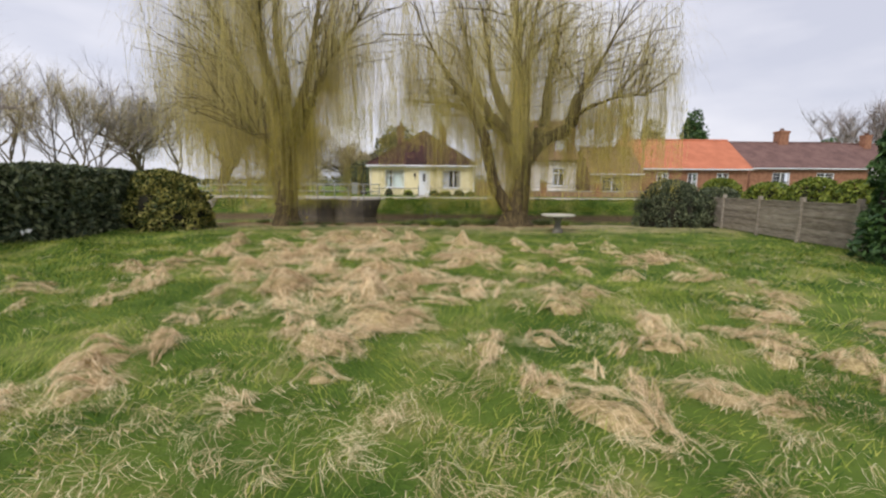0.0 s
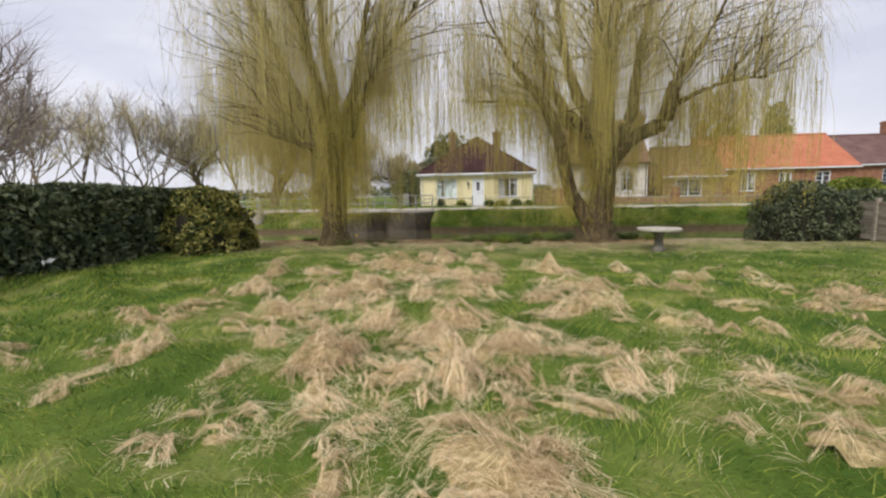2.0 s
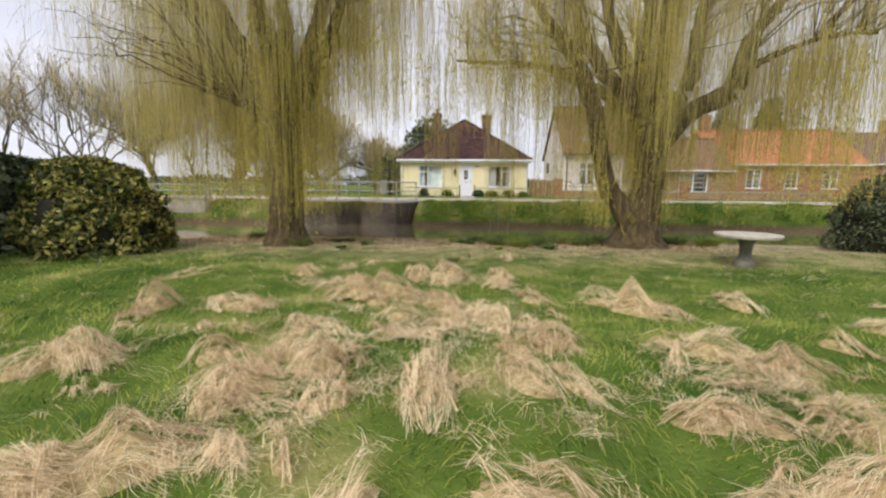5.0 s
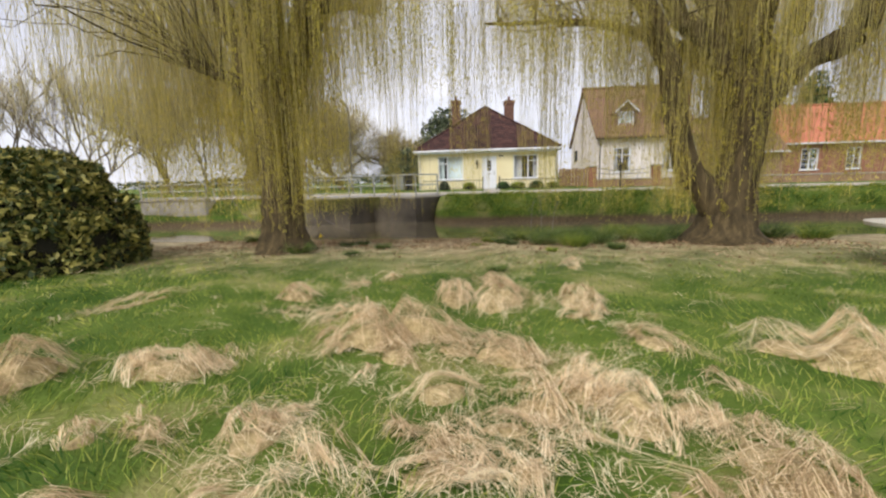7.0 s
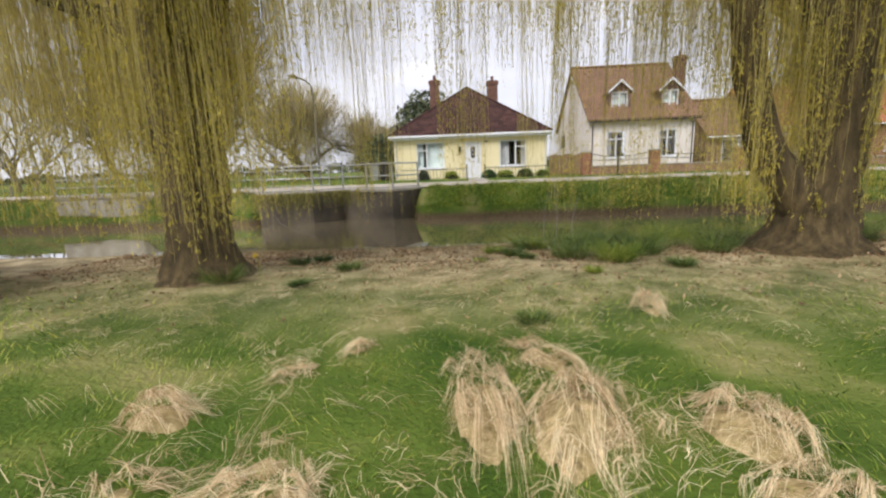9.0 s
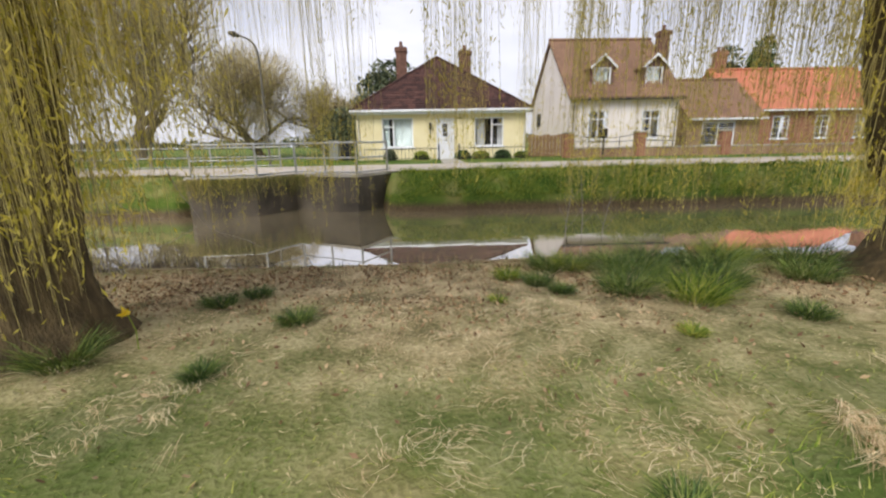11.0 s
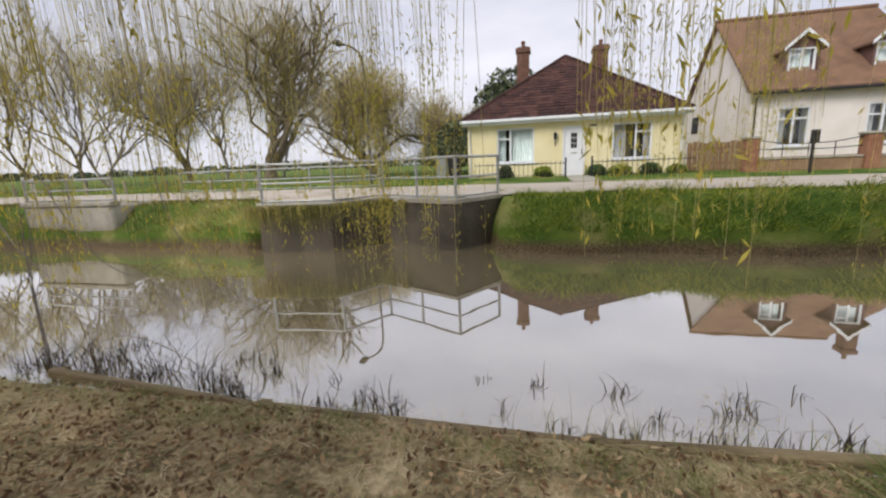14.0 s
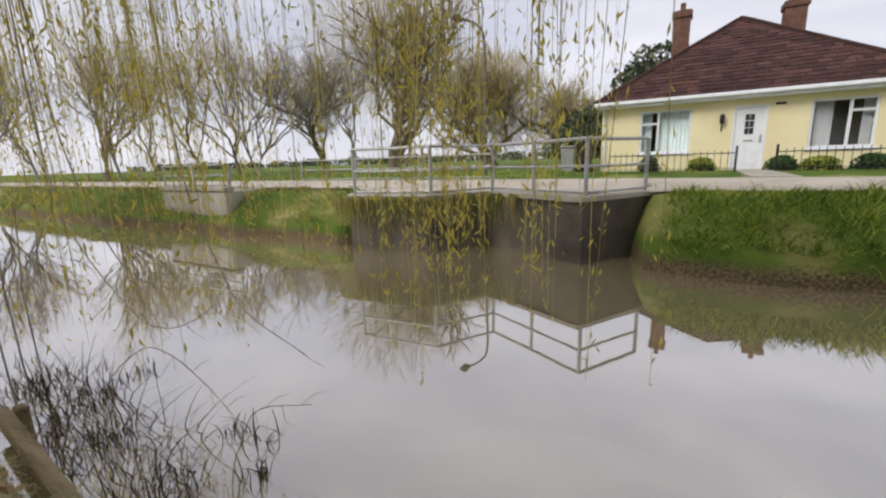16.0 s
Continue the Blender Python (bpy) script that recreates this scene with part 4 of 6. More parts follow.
def hedge(name, label, x0, x1, y0, y1, h, mat, n, size, seed, z0=-0.1):
    r = np.random.default_rng(seed)
    s = thing(name, ((x0 + x1) / 2, (y0 + y1) / 2, z0), label, "hedge")
    # added box inside the leaves, painted as dark as the hedge's shaded depth
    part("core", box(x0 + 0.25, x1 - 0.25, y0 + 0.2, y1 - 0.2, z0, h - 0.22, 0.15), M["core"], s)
    y = y0 + (y1 - y0) * r.random(n)
    a = r.random(n)
    top = a < 0.3
    bulge = 0.30 * (value_noise(y, a * 9, 0.8, seed) - 0.4)
    side = np.where(r.random(n) < 0.8, x1 + bulge - 0.25 * r.random(n) ** 2, x0 - bulge)
    x = np.where(top, x0 + (x1 - x0) * r.random(n), side)
    z = np.where(top, h + 0.35 * (value_noise(x, y, 0.7, seed + 1) - 0.5), z0 + (h - z0) * r.random(n))
    place("foliage", *leaf_cloud(np.stack([x, y, z], -1), size), M[mat], s)
hedge("hedge", "tall dark unclipped hedge along the lawn", -11.0, -9.3, -4.0, 17.2, 2.05, "hedge", 38000, 0.10, 51)
lit = thing("plastic_scrap", (-9.2, 10.9, 0.4), "scrap of white plastic caught in the hedge", "litter")
place("scrap", *leaf_cloud(np.array([(-9.12, 10.9, 0.42), (-9.1, 10.98, 0.38), (-9.12, 10.85, 0.36)]), 0.12), M["plastic"], lit)

# willows
def strands_from(starts, ends_z, sway, k=7):
    """Shoots that hang from starts down to ends_z."""
    n = len(starts)
    s = np.linspace(0, 1, k)[None]
    drop = (starts[:, 2] - ends_z)[:, None]
    a = rng.random(n) * 2 * np.pi
    arc = sway[:, None] * np.sin(s * 1.8) + 0.05 * rng.normal(size=(n, 1)) * np.sin(s * 5 + rng.random((n, 1)) * 6)
    return np.stack([starts[:, 0:1] + np.cos(a)[:, None] * arc, starts[:, 1:2] + np.sin(a)[:, None] * arc, starts[:, 2:3] - drop * s ** 1.1], -1)

def leaves_on(P, per, size, above=0.0):
    """Leaves along hanging shoots, from the fraction above down to the tip."""
    n, k, _ = P.shape
    i = np.repeat(np.arange(n), per)
    t = (above + (1 - above) * rng.random(len(i))) * (k - 1.001)
    j = t.astype(int)
    u = (t - j)[:, None]
    q = P[i, j] * (1 - u) + P[i, j + 1] * u + rng.normal(size=(len(i), 3)) * 0.02
    return leaf_cloud(q, size, 0.2, 2.2)

def willow(name, label, base, trunk, limbs, nsub, nstrand, radius, seed, trunk_shoots, low, sprays):
    global rng
    rng = np.random.default_rng(seed)
    w = thing(name, base, label, "tree", "weeping willows on the bank")
    tp = smooth_path(trunk, 26)
    flare = 1 + 0.45 * np.exp(-np.maximum(tp[:, 2], 0) / 0.2)
    place("trunk", *tube(tp[:, :3], tp[:, 3] * flare, 22, 0.09), M["bark"], w, smooth=True)
    tips = []
    for c in limbs:
        lp = smooth_path(c, 20)
        place("limb", *tube(lp[:, :3] + 0.02 * rng.normal(size=(20, 3)), lp[:, 3] * 1.05, 12, 0.09), M["bark"], w, smooth=True)
        tips.append(lp)
    subs, vs = [], []
    for k in range(nsub):
        lp = tips[k % len(tips)]
        p = lp[rng.integers(10, 20)]
        out = np.array([p[0] - base[0], p[1] - base[1]])
        ang = math.atan2(out[1], out[0]) + rng.normal() * 1.0
        rise = 0.3 + 3.4 * rng.random() ** 1.3
        L = (1.4 + 2.9 * rng.random()) * (1.1 - 0.16 * rise)
        t = np.linspace(0, 1, 8)
        bend = 0.5 * rng.normal() * t * t
        reach = np.stack([p[0] + np.cos(ang + bend) * L * t, p[1] + np.sin(ang + bend) * L * t, p[2] + rise * (2.2 * t - 1.4 * t * t) * 1.1 + 0.10 * rng.normal(size=8) * t], -1)
        d = np.hypot(reach[:, 0] - base[0], reach[:, 1] - base[1])
        fac = np.minimum(1, radius / np.maximum(d, 0.1))
        reach[:, 0] = base[0] + (reach[:, 0] - base[0]) * fac
        reach[:, 1] = base[1] + (reach[:, 1] - base[1]) * fac
        vs.append(tube(reach, np.linspace(0.014 + 0.014 * rng.random(), 0.004, 8), 4))
        subs.append(reach)
    tagged(place("branch", *join(vs), M["bark"], w), kind="stuff")
    S = np.stack(subs)
    pick = rng.integers(0, len(subs), nstrand)
    at = 1 + rng.random(nstrand) * 5.99
    i = at.astype(int)
    starts = S[pick, i] * (1 - (at - i)[:, None]) + S[pick, np.minimum(i + 1, 7)] * (at - i)[:, None]
    hang = rng.random(nstrand) ** 1.1 * 5.5 + 0.9
    inner = np.exp(-((starts[:, 0] + 0.4) / 3.4) ** 2) * step(12, 14, starts[:, 1])
    floor_z = low + 1.5 * rng.random(nstrand) ** 1.5 + 2.5 * inner
    clear = (np.abs(starts[:, 0] + 1.3) < 2.0) & (starts[:, 1] < 20.6)
    floor_z = np.where(clear, np.maximum(floor_z, 2.7 + rng.random(nstrand)), floor_z)
    ragged = 1.4 * value_noise(starts[:, 0] + 50, starts[:, 1] + 50, 0.9, seed)
    end = np.maximum(starts[:, 2] - hang, floor_z + ragged)
    end = np.minimum(end, starts[:, 2] - 0.4)
    P = strands_from(starts, end, 0.15 + 0.35 * rng.random(nstrand))
    full, sparse = [], []
    for cx, cy, sx, sy, zt, zb, n, leafy in sprays:
        m = max(1, n // 8)
        c = rng.integers(0, m, n)
        ox, oy = sx * rng.normal(size=m), sy * rng.normal(size=m)
        o = np.stack([cx + ox[c] + 0.07 * rng.normal(size=n), cy + oy[c] + 0.07 * rng.normal(size=n), zt + 0.8 * rng.random(n)], -1)
        (full if leafy else sparse).append(strands_from(o, zb + (0.9 * rng.random(n) ** 1.3) + 0.5 * rng.random(m)[c], 0.05 + 0.22 * rng.random(n)))
    G, H = np.concatenate(full), np.concatenate(sparse)
    na = 4200
    ap = rng.integers(0, len(subs), na)
    ai = rng.integers(1, 8, na)
    o = S[ap, ai]
    aa = np.arctan2(o[:, 1] - base[1], o[:, 0] - base[0]) + rng.normal(size=na) * 1.0
    al = (0.7 + 1.3 * rng.random(na))[:, None]
    sk = np.linspace(0, 1, 6)[None]
    rise_a = (0.4 + 1.1 * rng.random(na))[:, None]
    A = np.stack([o[:, 0:1] + np.cos(aa)[:, None] * al * 0.7 * sk, o[:, 1:2] + np.sin(aa)[:, None] * al * 0.7 * sk, o[:, 2:3] + al * (rise_a * sk - (rise_a + 0.5) * sk ** 2.2)], -1)
    place("upper_crown", *ribbons(A, 0.008), M["twigolive"], w, "fine arching olive twigs")
    # ropes of shoots that hang down over the trunk and the lower limbs
    ns = trunk_shoots
    src = np.concatenate([tp[14:]] + [lp[1:13] for lp in tips])
    m = ns // 9
    which = rng.integers(0, len(src), m)
    q = src[which]
    a = rng.random(m) * 2 * np.pi
    drop = 0.9 + 3.2 * rng.random(m)
    st = np.stack([q[:, 0] + np.cos(a) * (q[:, 3] + 0.05), q[:, 1] + np.sin(a) * (q[:, 3] + 0.05), q[:, 2]], -1)
    k = rng.integers(0, m, ns)
    st = st[k] + rng.normal(size=(ns, 3)) * np.array([0.06, 0.06, 0.2])
    T = strands_from(st, np.maximum(0.35 + 0.6 * rng.random(ns), st[:, 2] - drop[k] * (0.6 + 0.6 * rng.random(ns))), 0.02 + 0.12 * rng.random(ns))
    place("crown", *join([ribbons(P, 0.0075), ribbons(np.concatenate([T, G]), 0.009), ribbons(H, 0.008)]), M["strand"], w, "thin yellow hanging shoots")
    place("foliage", *join([leaves_on(P, 3, 0.028), leaves_on(T, 14, 0.036), leaves_on(G, 28, 0.036), leaves_on(H, 34, 0.023, 0.6)]), M["leaf"], w, "fresh yellow-green leaves")
    return w

B1 = (-4.62, 17.15, 0.0)
willow("willow", "old weeping willow with a dark trunk fanning into upright limbs", B1,
       [(-4.64, 17.15, -0.15, 0.46), (-4.64, 17.15, 0.5, 0.43), (-4.6, 17.15, 1.6, 0.42), (-4.58, 17.15, 2.7, 0.47), (-4.55, 17.15, 3.5, 0.50), (-4.52, 17.15, 4.2, 0.40)],
       [[(-4.85, 17.1, 2.9, 0.25), (-5.2, 17.05, 4.3, 0.21), (-5.75, 17.0, 5.3, 0.17), (-6.1, 16.95, 6.2, 0.11), (-7.0, 16.8, 8.2, 0.05)],
        [(-4.75, 17.2, 3.1, 0.26), (-4.95, 17.3, 4.7, 0.21), (-5.12, 17.3, 6.0, 0.16), (-5.6, 17.4, 7.4, 0.10), (-6.0, 17.5, 9.8, 0.04)],
        [(-4.5, 17.1, 3.3, 0.26), (-4.4, 17.0, 4.7, 0.21), (-4.38, 16.9, 5.8, 0.16), (-4.6, 16.8, 7.2, 0.10), (-4.4, 16.6, 9.8, 0.04)],
        [(-4.35, 17.2, 3.1, 0.25), (-4.0, 17.3, 4.5, 0.21), (-3.6, 17.4, 6.0, 0.15), (-3.4, 17.5, 7.2, 0.10), (-3.1, 17.6, 9.4, 0.04)],
        [(-4.3, 17.1, 3.2, 0.20), (-3.6, 17.0, 4.4, 0.16), (-3.1, 16.9, 5.4, 0.12), (-2.5, 16.8, 6.4, 0.07), (-1.4, 16.6, 7.6, 0.03)],
        [(-4.5, 17.4, 3.4, 0.20), (-4.2, 18.4, 4.8, 0.13), (-3.9, 19.8, 5.8, 0.07), (-3.6, 21.6, 6.2, 0.04)],
        [(-4.8, 17.3, 3.4, 0.18), (-5.6, 17.8, 4.8, 0.12), (-6.9, 18.2, 5.9, 0.08), (-8.2, 18.4, 6.8, 0.04)],
        [(-4.6, 16.9, 3.5, 0.16), (-4.5, 16.0, 5.0, 0.11), (-4.4, 15.1, 6.3, 0.07), (-4.2, 14.4, 7.2, 0.03)],
        [(-4.95, 17.1, 3.0, 0.15), (-5.35, 17.0, 3.45, 0.13), (-5.7, 16.9, 3.6, 0.09), (-6.6, 16.7, 3.9, 0.03)]],
       330, 7000, 4.9, 61, 1900, 0.9,
       [(-3.25, 21.1, 0.55, 0.2, 4.8, 0.15, 130, 0), (-2.5, 21.2, 0.12, 0.1, 4.8, 0.4, 12, 0), (-1.12, 19.7, 0.07, 0.06, 5.2, 0.95, 26, 1), (-0.7, 19.4, 0.1, 0.08, 5.2, 0.8, 24, 1), (-4.75, 20.7, 0.12, 0.1, 4.8, -0.1, 26, 1), (-6.7, 20.5, 0.3, 0.2, 4.6, -0.2, 64, 1), (-5.3, 20.8, 0.5, 0.4, 5.0, 0.4, 28, 0), (-7.4, 21.2, 1.0, 0.5, 5.0, 1.0, 130, 0), (-7.4, 18.0, 1.0, 0.6, 4.6, 0.35, 420, 1), (-5.9, 17.4, 0.4, 0.4, 4.4, 0.6, 130, 1),
        (-4.1, 16.65, 0.25, 0.15, 4.6, 0.2, 80, 1), (-3.5, 17.6, 0.3, 0.4, 4.6, 0.9, 60, 1), (-2.4, 17.0, 1.0, 1.6, 6.4, 2.7, 460, 0), (-8.2, 16.9, 0.5, 0.5, 5.4, 1.6, 120, 0)])
B2 = (4.85, 18.35, 0.0)
willow("willow", "broad weeping willow forking low into several thick limbs", B2,
       [(4.8, 18.35, -0.15, 0.60), (4.82, 18.35, 0.4, 0.53), (4.88, 18.35, 0.9, 0.46), (5.0, 18.35, 1.6, 0.39), (5.02, 18.35, 2.4, 0.41), (4.95, 18.35, 3.2, 0.46), (4.9, 18.35, 3.9, 0.36)],
       [[(4.65, 18.3, 0.45, 0.36), (4.3, 18.3, 1.0, 0.28), (3.84, 18.3, 1.65, 0.24), (3.6, 18.3, 2.8, 0.22), (3.35, 18.3, 3.8, 0.22), (2.95, 18.25, 4.7, 0.20), (2.4, 18.2, 5.4, 0.15), (1.7, 18.1, 6.3, 0.08), (0.9, 18.0, 7.6, 0.03)],
        [(4.75, 18.35, 3.3, 0.26), (4.3, 18.35, 3.95, 0.22), (3.82, 18.35, 4.35, 0.19), (3.35, 18.35, 5.0, 0.17), (2.95, 18.35, 5.7, 0.12), (2.6, 18.3, 7.4, 0.05)],
        [(4.8, 18.4, 3.0, 0.28), (4.5, 18.45, 4.3, 0.23), (3.95, 18.5, 5.4, 0.18), (3.65, 18.55, 6.4, 0.13), (3.2, 18.6, 8.8, 0.04)],
        [(4.9, 18.35, 3.2, 0.28), (4.7, 18.3, 4.7, 0.22), (4.72, 18.25, 5.8, 0.17), (4.6, 18.2, 7.2, 0.10), (4.4, 18.1, 9.4, 0.04)],
        [(5.05, 18.3, 3.2, 0.26), (5.06, 18.3, 4.5, 0.20), (5.12, 18.3, 5.6, 0.16), (5.2, 18.35, 7.0, 0.10), (5.5, 18.4, 9.2, 0.04)],
        [(5.15, 18.4, 2.8, 0.26), (5.5, 18.5, 3.5, 0.22), (5.9, 18.5, 4.4, 0.20), (6.02, 18.5, 5.5, 0.17), (6.1, 18.5, 6.3, 0.12), (6.5, 18.5, 8.8, 0.04)],
        [(5.1, 18.3, 2.4, 0.26), (5.5, 18.3, 3.1, 0.24), (6.2, 18.3, 3.72, 0.23), (6.9, 18.3, 4.0, 0.25), (7.12, 18.25, 4.7, 0.24), (7.3, 18.2, 5.5, 0.16), (7.8, 18.1, 6.2, 0.10), (8.6, 18.0, 7.8, 0.04)],
        [(7.1, 18.2, 4.5, 0.10), (8.0, 18.1, 5.0, 0.07), (9.0, 18.0, 5.3, 0.05), (10.0, 17.9, 5.3, 0.03)],
        [(5.1, 18.45, 2.8, 0.22), (5.2, 19.3, 3.9, 0.17), (5.3, 20.3, 5.2, 0.11), (5.4, 21.4, 6.6, 0.05)],
        [(4.9, 18.1, 3.4, 0.16), (4.7, 17.0, 5.0, 0.11), (4.4, 16.0, 6.3, 0.07), (4.2, 15.2, 7.2, 0.03)],
        [(4.3, 18.6, 3.7, 0.18), (3.2, 19.8, 4.8, 0.12), (1.8, 21.0, 5.5, 0.08), (-0.4, 21.7, 5.8, 0.04)]],
       380, 7500, 5.8, 62, 2400, 0.9,
       [(-0.45, 21.6, 0.22, 0.2, 5.4, 0.45, 40, 0), (1.8, 21.2, 0.35, 0.3, 5.2, 0.1, 130, 1), (3.1, 21.0, 0.4, 0.3, 5.2, 0.0, 140, 1), (4.8, 21.0, 0.6, 0.3, 5.2, 0.1, 120, 1), (9.3, 17.7, 0.8, 0.5, 4.6, 0.8, 380, 1), (8.0, 18.4, 0.8, 0.5, 4.4, 0.9, 260, 1),
        (0.9, 22.6, 0.3, 0.3, 5.2, 0.6, 40, 0), (0.8, 17.2, 1.5, 1.6, 6.6, 2.7, 560, 0), (6.6, 19.2, 0.7, 0.6, 4.2, 0.8, 140, 1)])

# bare trees
def bare_tree(name, label, x, y, h, spread, depth, mat, seed, trunk_r, lowfork=0.25, twigs=1400, group="", z0=0.72, hang=0.0, twig_w=0.022, fill=None):
    r = np.random.default_rng(seed)
    t = thing(name, (x, y, z0), label, "tree", group)
    segs, tipsx = [], []
    def grow(p, d, L, rad, lev):
        n = 5
        pts, dirv = [p], d
        for _ in range(n - 1):
            dirv = dirv + r.normal(size=3) * 0.19 + np.array([0, 0, 0.09])
            dirv /= np.linalg.norm(dirv)
            pts.append(pts[-1] + dirv * L / (n - 1))
        segs.append(tube(np.array(pts), np.linspace(rad, rad * 0.6, n), 6 if lev < 2 else 4))
        if lev >= 2:
            tipsx.extend([(q, dirv) for q in pts[2:]])
        if lev < depth:
            kids = 6 if lev == 0 else 4
            for k in range(kids):
                a = r.random() * 2 * np.pi
                q = pts[-1] if (k < 2 and lev) else pts[r.integers(2, n)]
                nd = dirv * (0.75 if lev else 0.55) + spread * np.array([np.cos(a), np.sin(a), 0.25 * r.random()])
                grow(q, nd / np.linalg.norm(nd), h * (0.36, 0.27, 0.19, 0.12)[lev] * (0.75 + 0.5 * r.random()), rad * 0.55, lev + 1)
    grow(np.array([x, y, z0 - 0.1]), np.array([0.0, 0.0, 1.0]), h * lowfork, trunk_r, 0)
    place("trunk", *join(segs), M["limb" if mat == "twigolive" else mat], t)
    i = r.integers(0, len(tipsx), twigs)
    p = np.array([tipsx[k][0] for k in i])
    d = np.array([tipsx[k][1] for k in i]) + r.normal(size=(twigs, 3)) * 0.5
    d /= np.linalg.norm(d, axis=1)[:, None]
    L = h * 0.13 * (0.5 + r.random(twigs))[:, None]
    s = np.linspace(0, 1, 4)[None, :, None]
    P = p[:, None] + d[:, None] * L[:, None] * s
    P[..., 2] -= hang * L * (s[..., 0] ** 2)
    pieces = [ribbons(P, twig_w)]
    if fill:
        count, cx, cz, rx, rz = fill
        u = r.normal(size=(count, 3))
        u /= np.linalg.norm(u, axis=1)[:, None]
        bulge = 0.78 + 0.4 * value_noise(u[:, 0] * 3 + 9, u[:, 2] * 3 + 9, 0.8, seed)
        q = (r.random(count) ** 0.6 * 0.85 * bulge)[:, None] * u * np.array([rx, rx, rz]) + np.array([x + cx, y, z0 + cz])
        e = u * np.array([1, 1, 0.8]) + r.normal(size=(count, 3)) * 0.35 + np.array([0, 0, 0.45])
        e /= np.linalg.norm(e, axis=1)[:, None]
        F_ = q[:, None] + e[:, None] * (rx * (0.16 + 0.16 * r.random(count)))[:, None, None] * s
        F_[..., 2] -= 0.25 * s[..., 0] ** 2
        F_ = F_[q[:, 2] > z0 + 0.5]
        pieces.append(ribbons(F_, twig_w * 1.3))
    place("crown", *join(pieces), M[mat], t)
    return t

bare_tree("bare_willow", "large spreading bare willow beyond the lane", -25.0, 50.5, 17.5, 1.0, 4, "twigolive", 71, 0.6, 0.12, 6000, hang=0.5, twig_w=0.022, fill=(6500, -0.6, 10.2, 8.0, 7.4))
bare_tree("round_willow", "rounded olive-brown tree beside the lane", -14.4, 49.0, 9.2, 0.95, 4, "twigolive", 72, 0.35, 0.14, 6000, hang=0.35, twig_w=0.025, fill=(11000, 0.2, 4.8, 4.4, 3.9))
bare_tree("round_willow", "rounded olive-brown tree beside the lane", -10.0, 52.0, 7.0, 0.95, 4, "twigolive", 73, 0.28, 0.14, 4000, twig_w=0.025, fill=(6000, 0.0, 3.4, 3.2, 3.0))
bare_tree("round_willow", "tall brown fuzzy-crowned tree at the field edge", -36.0, 53.0, 12.0, 0.8, 4, "twigolive", 74, 0.3, 0.16, 4000, twig_w=0.025, fill=(7000, 0.0, 7.4, 3.4, 4.6))
row = [(-33.5, 41, 10.5), (-36.5, 45, 11.5), (-31, 52, 11), (-40, 42, 11), (-43, 50, 12), (-46, 38, 11), (-52, 44, 11.5), (-30, 60, 11), (-58, 36, 11), (-36, 33, 9.0), (-47, 30, 9.5)]
for k, (x, y, h) in enumerate(row):
    bare_tree("bare_tree", "slim leafless tree in the row by the field", x, y, h, 0.34, 3, "twigdark" if k % 3 else "twigolive", 80 + k, 0.15, 0.3, 2000, "leafless trees by the field", twig_w=0.02)
bare_tree("bare_tree", "large pale leafless tree far behind the houses", 72, 74, 16, 0.7, 4, "twig", 99, 0.5, 0.18, 5000, twig_w=0.05)
bare_tree("bare_tree", "leafless tree overhanging the hedge", -21.5, 16, 10.0, 0.62, 4, "twig", 98, 0.25, 0.22, 4000, z0=-0.1, twig_w=0.02)

def dark_tree(name, label, cx, cy, rx, h, seed, z0=0.7, mat="hedge", n=9000, size=0.22):
    t = thing(name, (cx, cy, z0), label, "tree")
    place("trunk", *tube([(cx, cy, z0 - 0.1), (cx, cy, z0 + h * 0.3), (cx, cy, z0 + h * 0.8)], [0.25, 0.2, 0.08], 8), M["bark"], t)
    pts = np.concatenate([shell_points(n // 6, cx + a * rx * 0.5, cy + b * rx * 0.5, z0 + h * c, rx * s, rx * s, h * d, 0.35, seed + i, depth=0.5)
                          for i, (a, b, c, d, s) in enumerate(((0, 0, 0.18, 0.82, 0.75), (-0.9, 0.2, 0.2, 0.45, 0.6), (0.9, -0.2, 0.25, 0.5, 0.6), (0.2, -0.9, 0.15, 0.5, 0.6), (-0.4, 0.6, 0.4, 0.5, 0.5), (0.5, 0.5, 0.35, 0.5, 0.5)))])
    place("crown", *leaf_cloud(pts, size), M[mat], t)
dark_tree("evergreen_tree", "dark evergreen tree behind the bungalow", -4.2, 54.0, 4.4, 8.2, 101)
dark_tree("evergreen_tree", "dark evergreen shrubs beside the bungalow", -7.4, 46.0, 2.2, 3.6, 102, n=5000, size=0.14)
dark_tree("evergreen_tree", "small dark conifer behind the hedge trees", -9.5, 58.0, 1.6, 5.4, 103, mat="conifer", n=4000, size=0.16)
dark_tree("evergreen_tree", "dark conifer rising behind the orange roof", 38.8, 65.0, 2.3, 12.5, 104, mat="conifer", n=6000, size=0.25)
dark_tree("evergreen_tree", "dark evergreen behind the orange-roofed house", 28.3, 56.0, 2.3, 9.6, 105, mat="hedge", n=6000, size=0.2)
dark_tree("evergreen_tree", "small conifer beside the far houses", 60.0, 66.0, 2.4, 8.5, 106, mat="conifer", n=4000, size=0.25)

# far line of trees on the horizon
def far_woods():
    r = np.random.default_rng(5)
    P = []
    for k in range(260):
        x = -700 + 1400 * r.random()
        y = 330 + 200 * r.random()
        P.append(shell_points(90, x, y, 0.5, 9 + 8 * r.random(), 8, 5 + 5 * r.random(), 0.4, 200 + k, depth=0.5))
    return leaf_cloud(np.concatenate(P), 1.8)
tagged(place("far_woods", *far_woods(), M["hedge"]), "low dark line of woods across the fields", "woods", kind="stuff")

